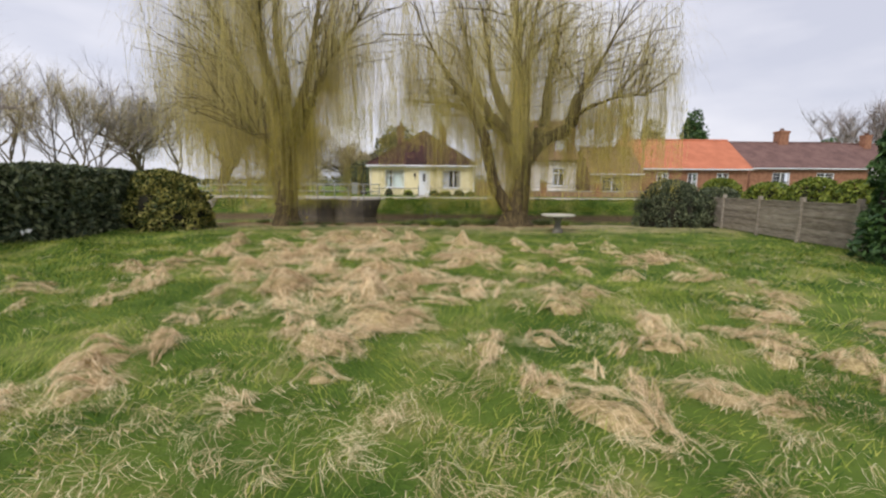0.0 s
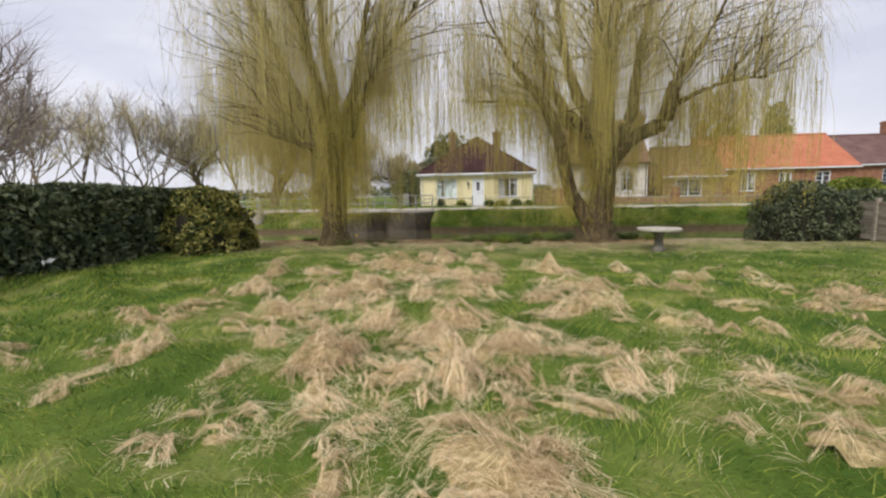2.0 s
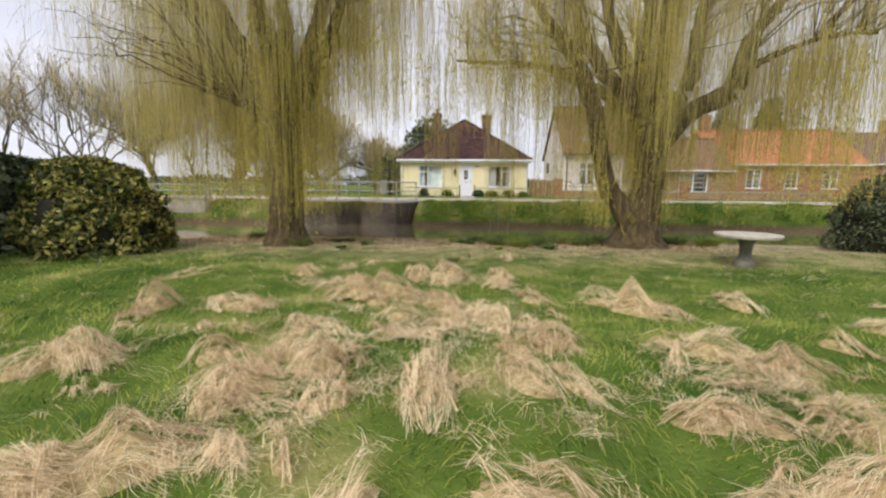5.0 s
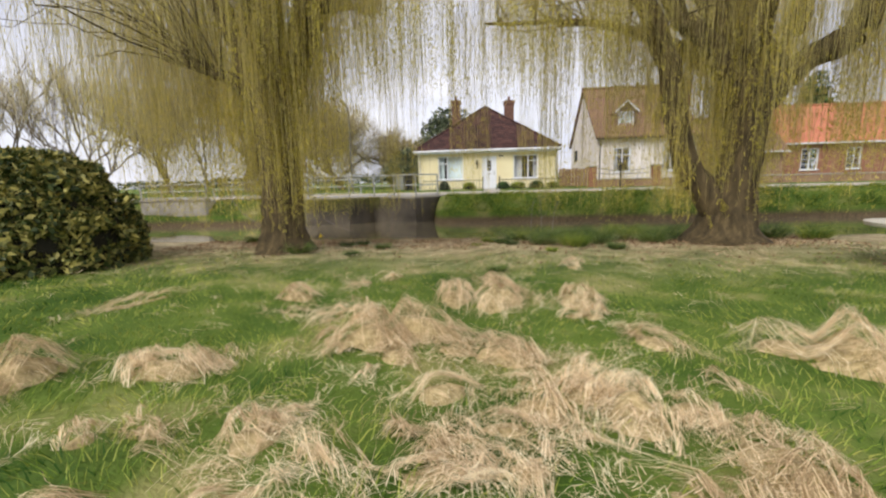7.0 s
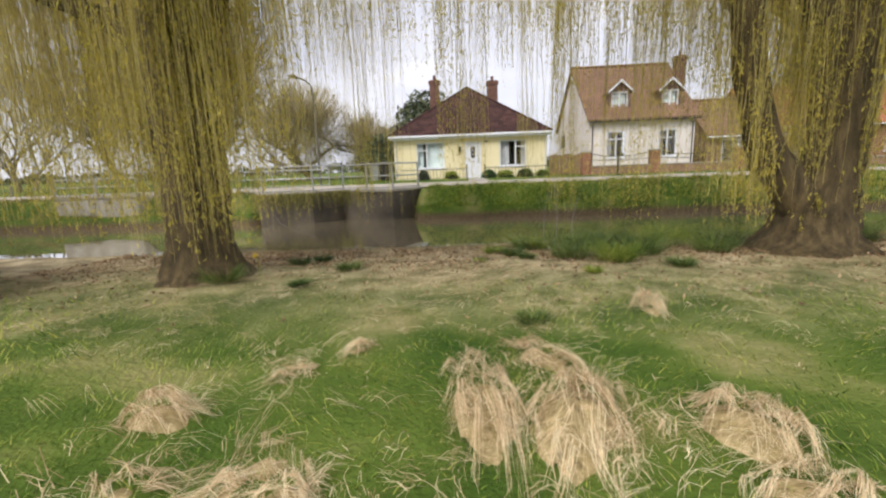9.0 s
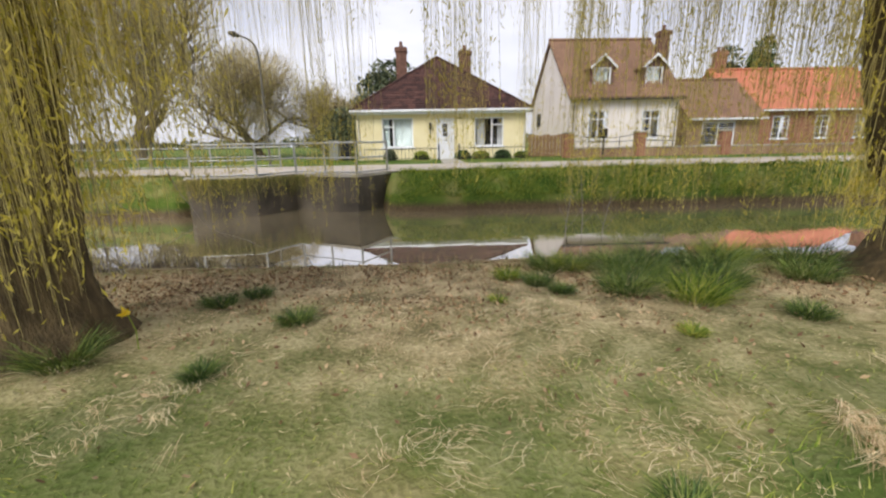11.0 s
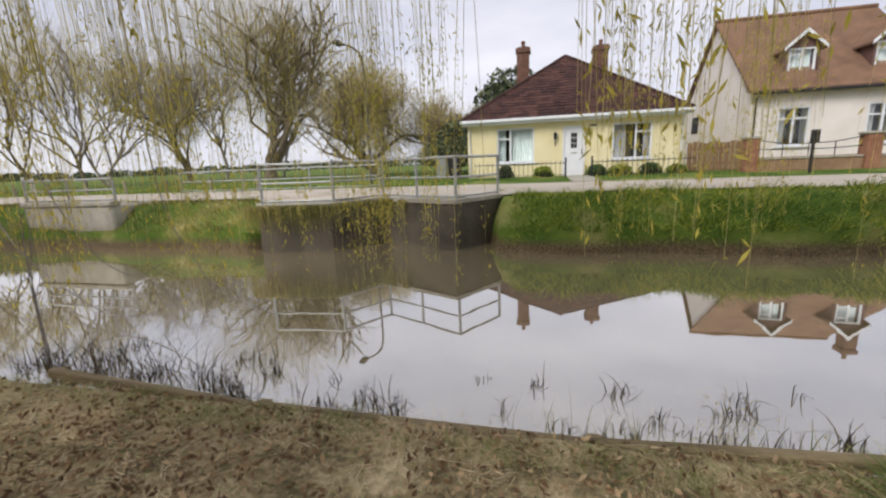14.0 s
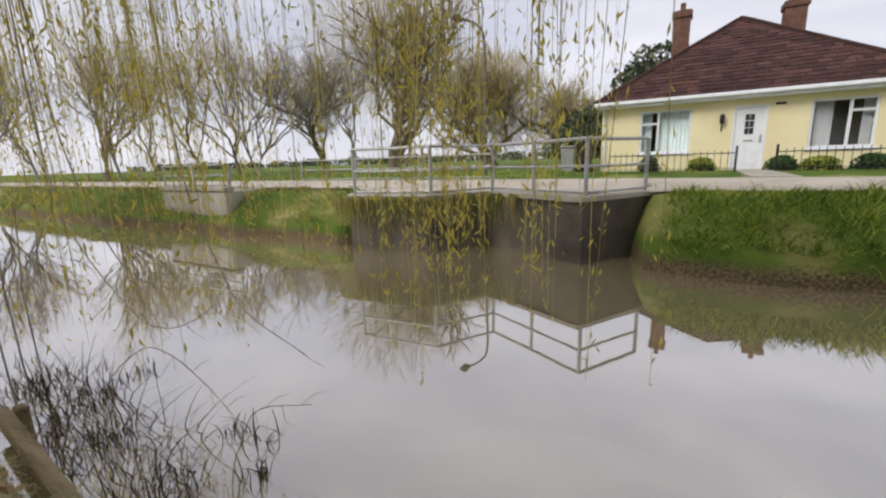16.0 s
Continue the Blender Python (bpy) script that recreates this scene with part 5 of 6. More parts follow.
# ---- grass ----
rng = np.random.default_rng(17)
def dry(x, y):
    """How much of the sward is dead straw: most along the middle of the lawn."""
    m = np.exp(-((x - 1.1 + 0.10 * y) / 3.2) ** 2) * step(-0.5, 1.5, y) * (1 - step(13.2, 15.2, y))
    m = np.maximum(m, 0.5 * step(3, 7, x) * (1 - step(11, 14, y)))
    m = m * (1 - 0.9 * step(9.6, 10.8, y) * step(0.7, 1.5, x))
    return m * step(0.38, 0.58, 0.6 * value_noise(x, y, 1.25, 21) + 0.4 * value_noise(x, y, 0.45, 22))

def locks(cx, cy, per, length, height, spread, dome):
    """Locks of dead grass: near-parallel blades that rise, bend and lie over, each lock its own way."""
    m = len(cx)
    flow = value_noise(cx, cy, 0.8, 63) * 9 + rng.normal(size=m) * 0.9 - 1.5
    L = length * (0.55 + 0.9 * rng.random(m))
    H = height * (0.3 + 1.0 * rng.random(m))
    i = np.repeat(np.arange(m), per)
    n = len(i)
    x, y = cx[i] + spread * rng.normal(size=n), cy[i] + spread * rng.normal(size=n)
    ang = flow[i] + 0.28 * rng.normal(size=n)
    l = (L[i] * (0.6 + 0.6 * rng.random(n)))[:, None]
    h = (H[i] * (0.5 + 0.8 * rng.random(n)))[:, None]
    s = np.linspace(0, 1, 4)[None]
    turn = ang[:, None] + (0.9 * rng.normal(size=m))[i][:, None] * s
    z = ground_z(x, y)[:, None] + dome[i][:, None] * (1 - 0.65 * s ** 1.5) + h * np.sin(np.pi * (0.12 + 0.85 * s)) + 0.008
    P = np.stack([x[:, None] + np.cos(turn) * l * s, y[:, None] + np.sin(turn) * l * s, z], -1)
    return ribbons(P, 0.0042)

def heap(x, y, r, dense=1.0, tall=1.0):
    """A tousled heap of dead grass: a lumpy thatch core under tangled, wind-swept locks."""
    seed = int(rng.integers(1, 10000))
    turn = value_noise(x, y, 1.6, 63) * 7 + rng.normal() * 0.8
    c, s_ = math.cos(turn), math.sin(turn)
    ax, ay, h = r * (0.95 + 0.8 * rng.random()), r * (0.55 + 0.35 * rng.random()), tall * r * (0.26 + 0.34 * rng.random())
    lean = 0.3 + 0.5 * rng.random()
    def lift(u, v):
        px, py = x + c * u * ax - s_ * v * ay, y + s_ * u * ax + c * v * ay
        lobes = 1.9 * np.maximum(value_noise(px + seed, py, 0.26, 71) - 0.15, 0) ** 1.3 + 0.7 * value_noise(px + seed, py, 0.10, 72)
        q = np.sqrt((u - 0.3 * lean) ** 2 + v ** 2)
        return px, py, ground_z(px, py) + h * np.clip(1 - q * q, 0, 1) ** 0.8 * lobes
    a, q = np.meshgrid(np.arange(16) * 2 * np.pi / 16, np.linspace(0.02, 1.0, 7), indexing="ij")
    edge = 0.75 + 0.4 * value_noise(np.cos(a) * 2 + seed, np.sin(a) * 2, 0.7, 73)
    px, py, pz = lift(q * np.cos(a) * edge, q * np.sin(a) * edge)
    flat = ground_z(px, py)
    V = np.stack([px, py, flat + 0.74 * (pz - flat) - 0.03 - 0.04 * (q > 0.7)], -1).reshape(-1, 3)
    F = np.array([(i * 7 + j, ((i + 1) % 16) * 7 + j, ((i + 1) % 16) * 7 + j + 1, i * 7 + j + 1) for i in range(16) for j in range(6)])
    n = int(dense * (70 + 4200 * r * r))
    k = max(5, n // 12)
    lock = rng.integers(0, k, n)
    la, lq = rng.random(k) * 2 * np.pi, np.sqrt(rng.random(k))
    u0 = (lq * np.cos(la))[lock] + 0.06 * rng.normal(size=n)
    v0 = (lq * np.sin(la))[lock] + 0.06 * rng.normal(size=n)
    du = 0.5 * u0 + 0.75 + (0.5 * rng.normal(size=k))[lock] + 0.12 * rng.normal(size=n)
    dv = 0.6 * v0 + (0.5 * rng.normal(size=k))[lock] + 0.12 * rng.normal(size=n)
    m = np.hypot(du, dv) + 1e-6
    L = (0.10 + 0.17 * rng.random(n) ** 1.3) / r
    t = np.linspace(0, 1, 4)[None]
    curl = (0.7 * rng.normal(size=k))[lock][:, None] * t
    u0, v0 = u0 - 0.5 * du / m * L, v0 - 0.5 * dv / m * L
    U = u0[:, None] + (du / m * L)[:, None] * t - (dv / m * L)[:, None] * t * curl
    W = v0[:, None] + (dv / m * L)[:, None] * t + (du / m * L)[:, None] * t * curl
    bx, by, bz = lift(U, W)
    arch = (0.015 + 0.07 * rng.random(k)[lock] ** 2 + 0.03 * rng.random(n))[:, None] * np.sin(np.pi * (0.08 + 0.85 * t))
    B = np.stack([bx, by, bz + arch + 0.004], -1)
    return (V, F), ribbons(B, 0.0044)

# the larger heaps, each a thing of its own
BIG = [(2.3, 11.85, .6), (-3.3, 9.85, .5), (-0.27, 14.4, .3), (-1.3, 12.05, .42), (0.3, 11.4, .4), (3.9, 12.4, .35), (4.9, 11.2, .36), (4.3, 9.9, .38), (-3.7, 11.2, .34), (-2.8, 11.6, .38),
       (-1.0, 9.8, .42), (-0.15, 9.4, .42), (1.0, 10.55, .38), (2.75, 10.0, .4), (2.2, 8.4, .4), (-1.75, 8.4, .5), (0.6, 8.05, .42), (-0.4, 7.9, .4), (0.2, 7.3, .48),
       (-0.75, 13.75, .44), (-0.2, 13.55, .42), (-2.75, 13.6, .34), (0.7, 13.5, .4), (-1.71, 14.5, .16), (1.0, 15.45, .26), (-2.1, 14.1, .15), (-0.95, 12.35, .42), (-0.6, 6.6, .42), (1.5, 7.3, .5), (0.8, 6.1, .42), (1.2, 5.0, .5), (0.65, 4.2, .5), (-2.9, 6.7, .42)]
for x, y, r in BIG:
    core, mat_ = heap(x, y, 0.82 * r, 1.1, 1.2)
    t = thing("dry_tussock", (x, y, float(ground_z(x, y))), "matted heap of dead straw-coloured grass on the lawn", "grass tussock", "dead grass tussocks")
    place("thatch", *core, M["thatch"], t)
    place("straw_mat", *mat_, M["straw"], t)
    k = 26
    a, q = rng.random(k) * 6.283, r * 0.6 * np.sqrt(rng.random(k))
    tagged(place("stalk", *blades(x + np.cos(a) * q, y + np.sin(a) * q, r * (0.6 + 0.6 * rng.random(k)), a, 0.6, 0.005, 4), M["straw"], t), kind="stuff")

def small_heaps(tries):
    """Lesser heaps and wisps wherever the sward has died back."""
    cores, mats = [], []
    for _ in range(tries):
        x, y = -5.5 + 12.5 * rng.random(), 2.8 + 10.7 * rng.random()
        if rng.random() < (float(dry(x, y)) * 0.9 + 0.05) * (1 - 0.7 * float(step(10.5, 12.5, y))):
            core, mat_ = heap(x, y, 0.10 + 0.20 * rng.random() ** 1.6, 0.75)
            cores.append(core)
            mats.append(mat_)
    return join(cores), join(mats)
heap_cores, heap_mats = small_heaps(1000)
tagged(place("dead_grass_thatch", *heap_cores, M["thatch"]), "brown matted thatch under the dead grass", "grass", kind="stuff")
tagged(place("dead_grass", *heap_mats, M["straw"]), "dead straw-coloured grass swept over the lawn", "grass", kind="stuff")

def straw_field():
    n = 15000
    x, y = rng.random(n) * 20 - 7, rng.random(n) * 15.6 - 0.8
    near = np.exp(-((x - 0.6) / 4.0) ** 2)
    m = rng.random(n) < np.clip(dry(x, y) * 1.1, 0.08 + 0.95 * (1 - step(2.5, 4.5, y)) * step(0.25, 0.5, value_noise(x, y, 0.7, 23)), 1) * (0.35 + 0.65 * near)
    return locks(x[m], y[m], 10, 0.18, 0.06, 0.05, np.full(m.sum(), 0.05))
tagged(place("loose_straw", *straw_field(), M["straw"]), "loose dead blades lying among the green grass", "grass", kind="stuff")

def sward(n, x0, x1, y0, y1, length, width, lean, keep=None):
    x, y = x0 + (x1 - x0) * rng.random(n), y0 + (y1 - y0) * rng.random(n)
    if keep is not None:
        m = rng.random(n) < keep(x, y)
        x, y = x[m], y[m]
    n = len(x)
    a = value_noise(x, y, 1.1, 44) * 9 + rng.normal(size=n) * 0.8
    h = 0.55 + 0.9 * value_noise(x, y, 0.5, 45)
    length = length * (1 - 0.42 * step(10.5, 13.0, y))
    return blades(x, y, length * h * (0.6 + 0.7 * rng.random(n)), a, lean + 0.35 * rng.random(n), width)
green = lambda x, y: np.clip(1.1 - 0.8 * dry(x, y), 0.3, 1) * (1 - 0.85 * step(13.6, 17.0, y))
tagged(place("lawn_grass", *join([sward(88000, -4.5, 5.5, -0.8, 16.5, 0.145, 0.0085, 0.35, green), sward(20000, -9.6, -4.5, -0.8, 17, 0.19, 0.017, 0.4, green), sward(20000, 5.5, 13, -0.8, 18, 0.19, 0.017, 0.4, green)]), M["grass"]), "rough uncut green grass of the lawn", "grass", kind="stuff")
bare_zone = lambda x, y: step(13.0, 16.4, y) * (0.35 + 0.9 * value_noise(x, y, 0.6, 46))
tagged(place("bank_turf", *sward(50000, -9, 9, 12.9, 19.75, 0.10, 0.0105, 0.75, bare_zone), M["shortgrass"]), "thin short grass and dead leaves near the water", "grass", kind="stuff")

def far_bank(n, x0, x1, length):
    x = x0 + (x1 - x0) * rng.random(n)
    b = bank_y(x)
    y = b + 0.09 + 1.9 * rng.random(n) ** 1.2
    m = (y > 26.0) & ~((x > -8.2) & (x < -2.2) & (y < 27.9))
    x, y = x[m], y[m]
    n = len(x)
    h = 0.35 + 1.4 * value_noise(x, y, 0.45, 47) ** 1.5
    return blades(x, y, length * h * (0.6 + 0.7 * rng.random(n)), -1.57 + rng.normal(size=n) * 0.9, 0.45 + 0.4 * rng.random(n), 0.018)
tagged(place("bank_grass", *far_bank(27000, -2.6, 32, 0.34), M["bankgrass"]), "lush green grass on the far bank", "grass", kind="stuff")
tagged(place("rank_grass", *far_bank(13000, -32, -7.6, 0.26), M["olivebank"]), "olive and brown rank grass on the far bank", "grass", kind="stuff")

def wall_growth():
    """Dead stems and grass hanging over the culvert wall's face."""
    n = 1500
    x = -8.2 + 3.6 * rng.random(n)
    x = x[value_noise(x, x * 0 + 5, 0.35, 91) > 0.35]
    y = np.interp(x, [p[0] for p in ZIG], [p[1] for p in ZIG]) - 0.07
    z = 0.74 + 0.04 * rng.random(len(x))
    L = (0.15 + 0.55 * rng.random(len(x)) ** 1.6)[:, None]
    s = np.linspace(0, 1, 5)[None]
    a = (rng.normal(size=len(x)) * 0.25)[:, None]
    P = np.stack([x[:, None] + a * L * s, y[:, None] - 0.16 * L * np.sin(s * 2.2), z[:, None] + L * (0.35 * s - 1.3 * s ** 2)], -1)
    return ribbons(P, 0.014)
tagged(place("wall_growth", *wall_growth(), M["olivebank"]), "dead stems hanging over the culvert wall", "grass", kind="stuff")

def verge():
    n = 16000
    x, y = -50 + 100 * rng.random(n), 32.2 + 5.0 * rng.random(n)
    m = (x < -5.5) | (x > 24)
    return blades(x[m], y[m], 0.16, rng.random(m.sum()) * 6.3, 0.5, 0.03)
tagged(place("verge_grass", *verge(), M["bankgrass"]), "grass verge along the lane and field", "grass", kind="stuff")

for k, (x, y, r) in enumerate(((-0.3, 18.85, .2), (0.35, 19.3, .34), (0.0, 18.55, .2), (-3.3, 18.4, .17), (0.7, 19.25, .3), (1.2, 19.1, .42), (1.8, 19.35, .46), (2.4, 19.0, .5), (3.0, 19.35, .5), (3.7, 19.0, .5), (3.3, 18.4, .35), (0.9, 18.1, .38), (1.5, 17.8, .4), (1.3, 18.7, .42), (2.1, 18.3, .4), (-2.6, 17.5, .19), (-0.6, 17.9, .1), (-3.6, 18.1, .2), (1.5, 18.4, .3), (6.2, 19.2, .5), (7.0, 18.9, .4), (-4.15, 16.75, .3), (-6.6, 19.4, .3), (0.2, 18.2, .16), (0.9, 16.9, .12), (2.2, 17.2, .2), (-0.2, 15.2, .16), (-3.0, 16.5, .14))):
    n = int(260 + 1000 * r)
    a = rng.random(n) * 2 * np.pi
    q = r * 0.65 * np.sqrt(rng.random(n))
    clump = thing("sedge_clump", (x, y, float(ground_z(x, y))), "arching clump of dark green sedge near the water's edge", "plant", "sedge clumps by the water")
    place("blade_tuft", *blades(x + np.cos(a) * q, y + np.sin(a) * q, r * (0.8 + 0.7 * rng.random(n)), a + rng.normal(size=n) * 0.6, 0.35 + 0.5 * rng.random(n), 0.009, 5), M["sedge" if k % 4 else "bankgrass"], clump)
    n = int(60 + 240 * r)
    a, q = rng.random(n) * 6.283, r * 0.75 * np.sqrt(rng.random(n))
    place("dead_tuft", *blades(x + np.cos(a) * q, y + np.sin(a) * q, r * (0.6 + 0.8 * rng.random(n)), a + rng.normal(size=n) * 0.8, 0.6 + 0.4 * rng.random(n), 0.008, 5), M["shortgrass"], clump, "dead straw-coloured blades")

def flat_straw():
    n = 4200
    x, y = -8 + 15 * rng.random(n), 14.8 + 4.95 * rng.random(n) ** 0.75
    m = rng.random(n) < 1.3 * step(0.35, 0.75, value_noise(x, y, 0.7, 57))
    x, y = x[m], y[m]
    return locks(x, y, 8, 0.15, 0.018, 0.04, np.full(len(x), 0.012))
tagged(place("trodden_straw", *flat_straw(), M["straw"]), "flattened dead grass on the bare bank", "grass", kind="stuff")

def reeds():
    """Broken reed stubble in uneven stands along the shallows."""
    n = 6500
    x = -7.2 + 13 * rng.random(n)
    wide = 0.8 + 0.1 * (1 - step(-5, -2.5, x))
    y = 19.95 + wide * rng.random(n) + 0.08 * np.sin(x * 3)
    m = value_noise(x, y, 0.22, 48) > 0.62 + 0.08 * step(-4.5, -2.5, x) * step(20.2, 20.5, y)
    x, y = x[m], y[m]
    n = len(x)
    L = 0.05 + 0.19 * rng.random(n) ** 1.6
    a = rng.random(n) * 6.28
    s = np.linspace(0, 1, 5)[None]
    b = (0.15 + 1.0 * rng.random(n) ** 2)[:, None]
    kink = np.where(rng.random(n) < 0.3, 1.0, 0.0)[:, None] * np.maximum(s - 0.6, 0) * 1.6
    P = np.stack([x[:, None] + np.cos(a)[:, None] * L[:, None] * (b * s ** 2 + kink), y[:, None] + np.sin(a)[:, None] * L[:, None] * (b * s ** 2 + kink), WATER - 0.05 + (L[:, None] + 0.05) * (s - 0.35 * b * s ** 3 - kink)], -1)
    # brush of dead stems against the edging
    k = 420
    x = -6.6 + 2.9 * rng.random(k)
    y = 19.95 + 0.6 * rng.random(k) * step(-3.6, -4.6, x)
    H = 0.12 + 0.38 * rng.random(k)[:, None] ** 1.5
    a = rng.random(k)[:, None] * 6.28
    bend = (0.2 + 1.1 * rng.random(k))[:, None]
    Q = np.stack([x[:, None] + np.cos(a) * H * bend * s ** 1.5, y[:, None] + np.sin(a) * H * bend * s ** 1.5, WATER - 0.05 + (H + 0.05) * (s - 0.3 * bend * s ** 2)], -1)
    return join([ribbons(P, 0.012), ribbons(Q, 0.009)])
tagged(place("dead_reeds", *reeds(), M["reed"]), "broken dark reed stems standing in the shallows", "reeds", kind="stuff")

def leaf_litter():
    n = 34000
    x, y = -8 + 15 * rng.random(n), 15.0 + 4.75 * rng.random(n) ** 0.6
    m = rng.random(n) < 0.08 + 0.9 * value_noise(x, y, 0.8, 49) * step(16.5, 18.8, y)
    x, y = x[m], y[m]
    return leaf_cloud(np.stack([x, y, ground_z(x, y) + 0.012 + 0.03 * rng.random(len(x))], -1), 0.025)
tagged(place("leaf_litter", *leaf_litter(), M["litter"]), "brown dead leaves and twigs strewn by the water", "leaf litter", kind="stuff")

def edge_fringe():
    n = 420
    x = -7 + 11 * rng.random(n)
    y = 19.45 + 0.28 * rng.random(n)
    a = locks(x, y, 8, 0.17, 0.03, 0.04, np.full(n, 0.015))
    k = 250
    x = -4.5 + 7 * rng.random(k)
    m = value_noise(x, x * 0 + 3, 0.5, 77) > 0.42
    x = x[m]
    y = 19.88 + 0.28 * rng.random(len(x)) ** 1.5
    L = 0.22 * (0.5 + rng.random(len(x)))
    s = np.linspace(0, 1, 4)[None]
    t = rng.random(len(x)) * 6.28
    P = np.stack([x[:, None] + np.cos(t)[:, None] * 0.35 * L[:, None] * s ** 2, y[:, None] + np.sin(t)[:, None] * 0.35 * L[:, None] * s ** 2, WATER - 0.04 + (L[:, None] + 0.06) * s], -1)
    return join([a, ribbons(P, 0.009)])
tagged(place("edge_grass", *edge_fringe(), M["shortgrass"]), "dry grass and sedge fringing the edging boards", "grass", kind="stuff")

# ---- small things ----
bin_spots = [(-5.55, 37.1, 0.0), (-6.2, 37.3, 8.0)]
for k, (x, y, turn) in enumerate(bin_spots):
    wb = thing("wheelie_bin", (x, y, 0.78), "dark wheeled refuse bin beside the bungalow" if k == 0 else "grey wheeled refuse bin beside the bungalow", "bin", "refuse bins")
    bmb = solid([(x - 0.22, y - 0.26, 0.86), (x + 0.22, y - 0.26, 0.86), (x + 0.22, y + 0.26, 0.86), (x - 0.22, y + 0.26, 0.86), (x - 0.28, y - 0.34, 1.78), (x + 0.28, y - 0.34, 1.78), (x + 0.28, y + 0.34, 1.82), (x - 0.28, y + 0.34, 1.82)],
                [(3, 2, 1, 0), (4, 5, 6, 7), (0, 1, 5, 4), (1, 2, 6, 5), (2, 3, 7, 6), (3, 0, 4, 7)])
    key = "black" if k == 0 else "steel"
    part("body", bmb, M[key], wb)
    part("lid", box(x - 0.30, x + 0.30, y - 0.37, y + 0.36, 1.82, 1.88, 0.02), M[key], wb)
    for s in (-1, 1):
        place("wheel", *tube([(x + s * 0.25, y + 0.24, 0.87), (x + s * 0.28, y + 0.24, 0.87), (x + s * 0.31, y + 0.24, 0.87)], [0.09, 0.1, 0.09], 12), M["black"], wb)

front_rail = thing("iron_railing", (-0.3, 35.9, 0.78), "low thin iron railing before the bungalow garden", "railing")
for x0, x1 in ((-4.4, -0.6), (0.5, 4.3)):
    part("top_bar", box(x0, x1, 35.89, 35.91, 1.38, 1.41), M["black"], front_rail)
    part("bottom_bar", box(x0, x1, 35.89, 35.91, 0.9, 0.92), M["black"], front_rail)
    for x in np.arange(x0, x1 + 0.01, 0.19):
        part("baluster", box(x - 0.008, x + 0.008, 35.88, 35.896, 0.76, 1.5), M["black"], front_rail)
part("gate_post", box(-0.6, -0.54, 35.86, 35.94, 0.7, 1.62, 0.008), M["black"], front_rail)
part("gate_post", box(0.44, 0.5, 35.86, 35.94, 0.7, 1.62, 0.008), M["black"], front_rail)

# solid slab without glass; the room's shade is painted as its dark colour
part("gable_window", box(7.085, 7.119, 44.9, 45.9, 2.7, 3.6), M["dim"], hse, "small dark side window")
path_ = part("garden_path", box(-0.5, 0.45, 32.1, BY - 0.02, 0.7, 0.815), M["coping"])
tagged(path_, "pale paved path to the bungalow door", "path", kind="structure")

for k, (x, y, z, h) in enumerate(((-33.0, 37.0, 0.75, 1.0), (-26.0, 33.0, 0.75, 0.9))):
    mp = thing("marker_post", (x, y, z), "short white marker post beside the lane", "post")
    part("shaft", box(x - 0.07, x + 0.07, y - 0.05, y + 0.05, z - 0.1, z + h, 0.015), M["upvc"], mp)
    part("band", box(x - 0.073, x + 0.073, y - 0.053, y + 0.053, z + h * 0.7, z + h * 0.82), M["black"], mp)

daff = thing("daffodil", (-3.75, 17.0, 0.0), "single yellow daffodil at the willow's foot", "flower")
place("stem", *tube([(-3.75, 17.0, -0.02), (-3.74, 17.0, 0.16), (-3.75, 16.96, 0.32)], [0.006, 0.005, 0.004], 6), M["grass"], daff)
place("petal", *leaf_cloud(np.array([(-3.75, 16.95, 0.33)] * 9) + rng.normal(size=(9, 3)) * 0.012, 0.05), M["yellow"], daff)

for k, (x, y, h, a) in enumerate(((-6.3, 20.2, 1.5, 0.2), (-6.0, 20.05, 1.1, -0.3), (-6.55, 20.35, 1.2, 0.5), (0.8, 20.0, 0.9, 0.4), (1.1, 20.05, 1.1, -0.2), (1.35, 19.95, 0.8, 0.6))):
    sp = thing("sapling", (x, y, -0.4), "thin bare sapling standing in the shallows", "sapling", "saplings in the shallows")
    place("stem", *tube([(x, y, -0.6), (x + 0.05 * a, y, h * 0.4), (x + 0.25 * a, y + 0.05, h)], [0.007, 0.006, 0.003], 6), M["twigdark"], sp)
    for q in range(4):
        z = h * (0.3 + 0.15 * q)
        place("twig", *tube([(x + 0.12 * a * z, y, z), (x + 0.12 * a * z + 0.12 * math.cos(q * 2.1), y + 0.12 * math.sin(q * 2.1), z + 0.14), (x + 0.12 * a * z + 0.24 * math.cos(q * 2.1), y + 0.2 * math.sin(q * 2.1), z + 0.34)], [0.003, 0.0025, 0.0015], 4), M["twigdark"], sp)

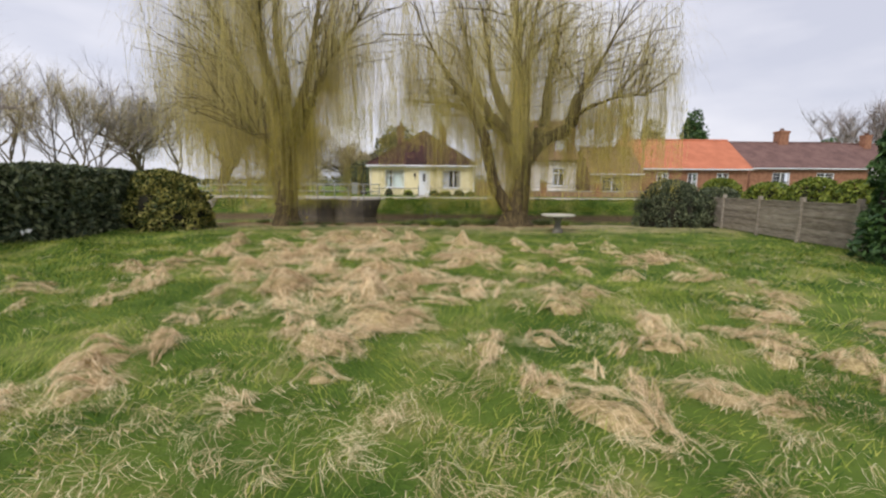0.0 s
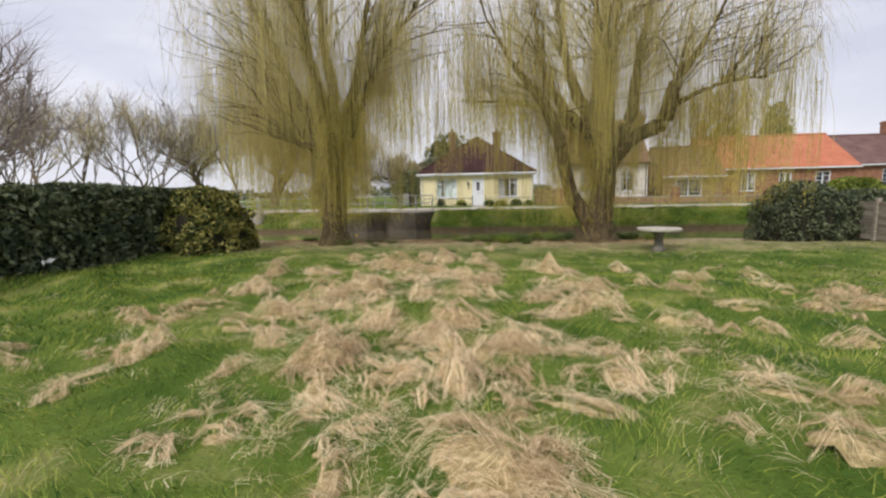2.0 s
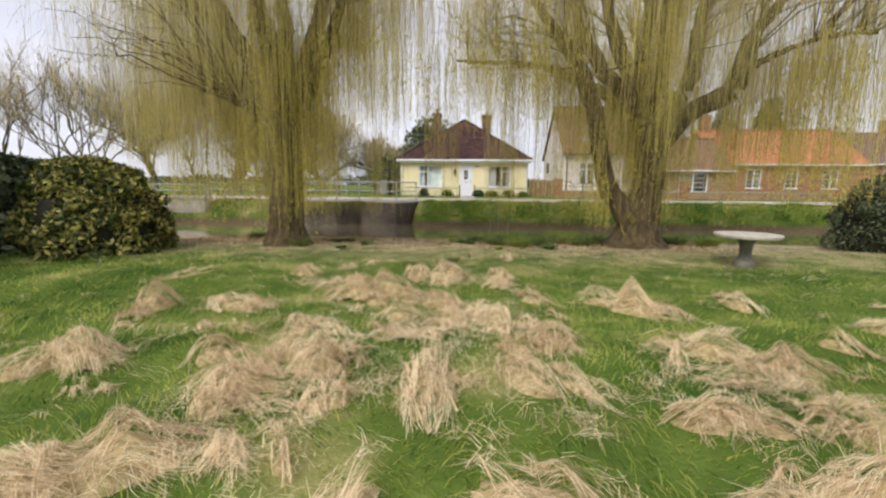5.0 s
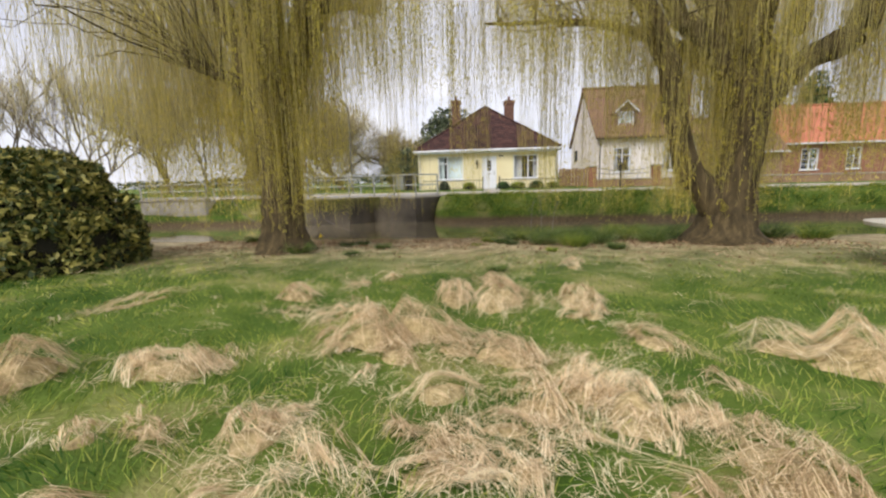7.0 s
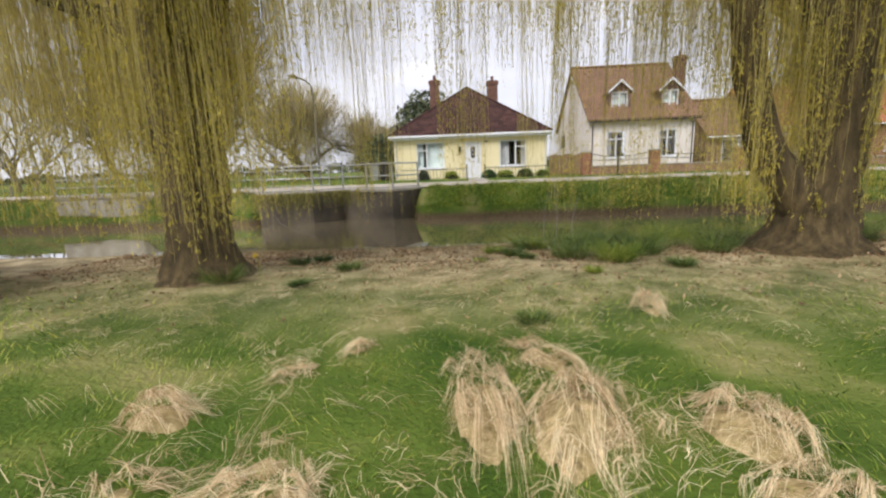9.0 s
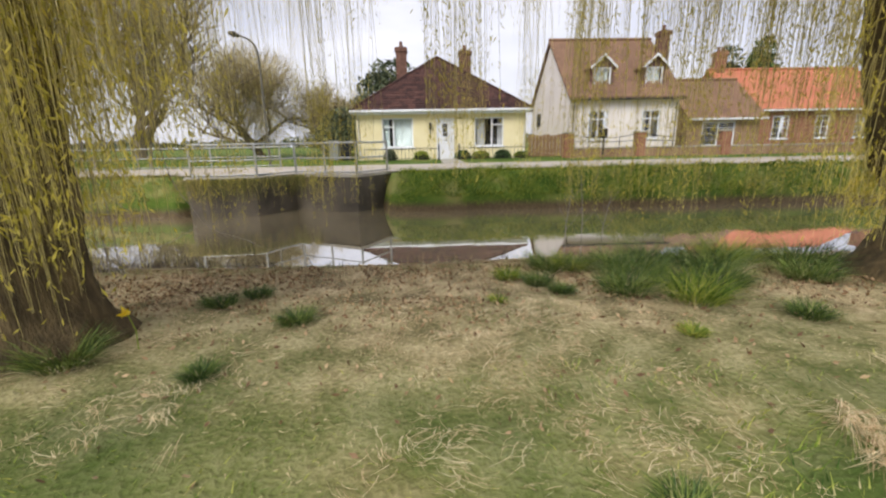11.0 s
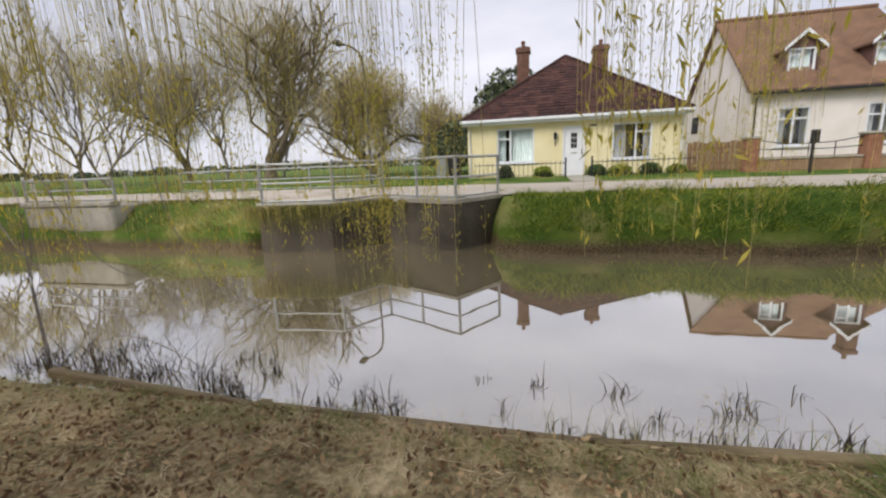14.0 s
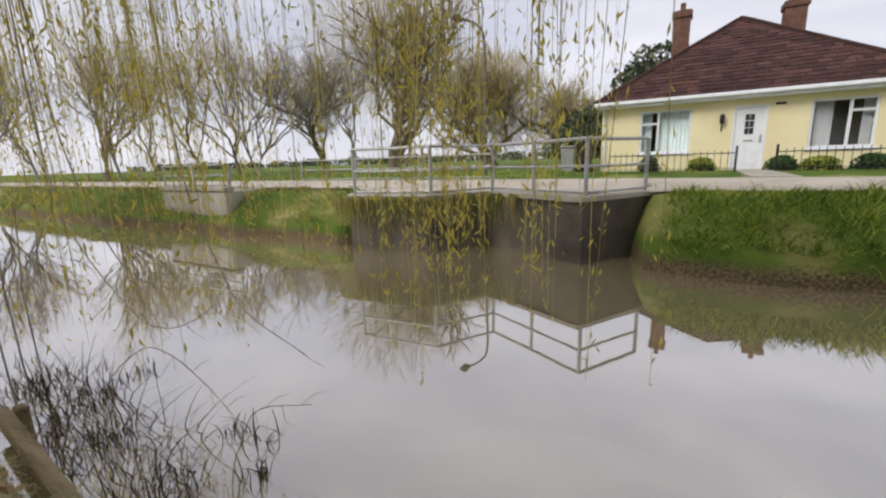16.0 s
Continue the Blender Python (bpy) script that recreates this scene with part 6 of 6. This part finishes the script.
for ctrl in ([(-8.5, 21.3, 4.4, 0.012), (-8.6, 21.3, 2.1, 0.010), (-8.3, 21.3, 0.8, 0.009), (-7.15, 21.3, -0.06, 0.007), (-6.5, 21.3, -0.18, 0.006), (-5.9, 21.3, 0.0, 0.005), (-5.45, 21.3, 0.25, 0.003)],
             [(-6.0, 21.4, 4.4, 0.010), (-5.9, 21.4, 1.5, 0.008), (-5.5, 21.4, 0.5, 0.006), (-5.2, 21.4, 0.15, 0.005), (-4.5, 21.4, -0.1, 0.003)],
             [(-7.4, 21.0, 4.4, 0.010), (-7.2, 21.0, 2.0, 0.008), (-6.6, 21.0, 0.8, 0.006), (-6.0, 21.0, 0.45, 0.004), (-5.6, 21.0, 0.6, 0.002)]):
    db = thing("drooping_branch", ctrl[0][:3], "bare dark willow branch drooping to the water", "branch", "bare drooping branches")
    pts = smooth_path(ctrl, 24)
    place("stem", *tube(pts[:, :3], pts[:, 3], 6), M["twigdark"], db)
    for q in range(8, 23, 2):
        p, sgn = pts[q, :3], 1 if q % 4 else -1
        place("twig", *tube([p, p + np.array((0.10, 0.05 * sgn, -0.10 * sgn)), p + np.array((0.24, 0.08 * sgn, -0.12 * sgn - 0.04))], [0.003, 0.0025, 0.0015], 4), M["twigdark"], db)

# brown field fence and far posts along the verge
for k in range(12):
    x = -40 + k * 2.4
    fp = thing("verge_post", (x, 33.4, 0.75), "weathered wooden post on the verge", "post", "posts on the verge")
    part("shaft", box(x - 0.05, x + 0.05, 33.35, 33.45, 0.6, 1.35, 0.01), M["wood"], fp)

# roof tiles of the bungalow's front slope
def tile_mesh(w):
    bmq = bmesh.new()
    add_box(bmq, -w / 2, w / 2, -0.02, 0.30, -0.012, 0.012)
    for v in bmq.verts:
        if v.co.y < 0:
            v.co.z += 0.022
    me = bpy.data.meshes.new("roof_tile")
    bmq.to_mesh(me)
    bmq.free()
    me.materials.append(M["tile"])
    return me
up = Vector((0, AY - EY, AZ - EZ))
slope_len = up.length
up.normalize()
tilt = math.degrees(math.atan2(AZ - EZ, AY - EY))
tile_shared = tile_mesh(0.335)
courses = 22
rt = np.random.default_rng(3)
for c in range(courses):
    s = (c + 0.02) * slope_len / courses
    f = s / slope_len
    a, b = EX0 + (AX - EX0) * f, EX1 + (AX - EX1) * f
    n = max(1, int((b - a) / 0.345))
    for k in range(n):
        x = a + (b - a) * (k + 0.5) / n
        ob = new("roof_tile", tile_shared)
        ob.parent = broof
        ob.matrix_basis = pose(x + 0.008 * rt.normal(), EY + up.y * s, EZ + up.z * s + 0.028 + 0.004 * rt.normal(), tilt + 0.8 * rt.normal(), 0.5 * rt.normal(), 0.6 * rt.normal())
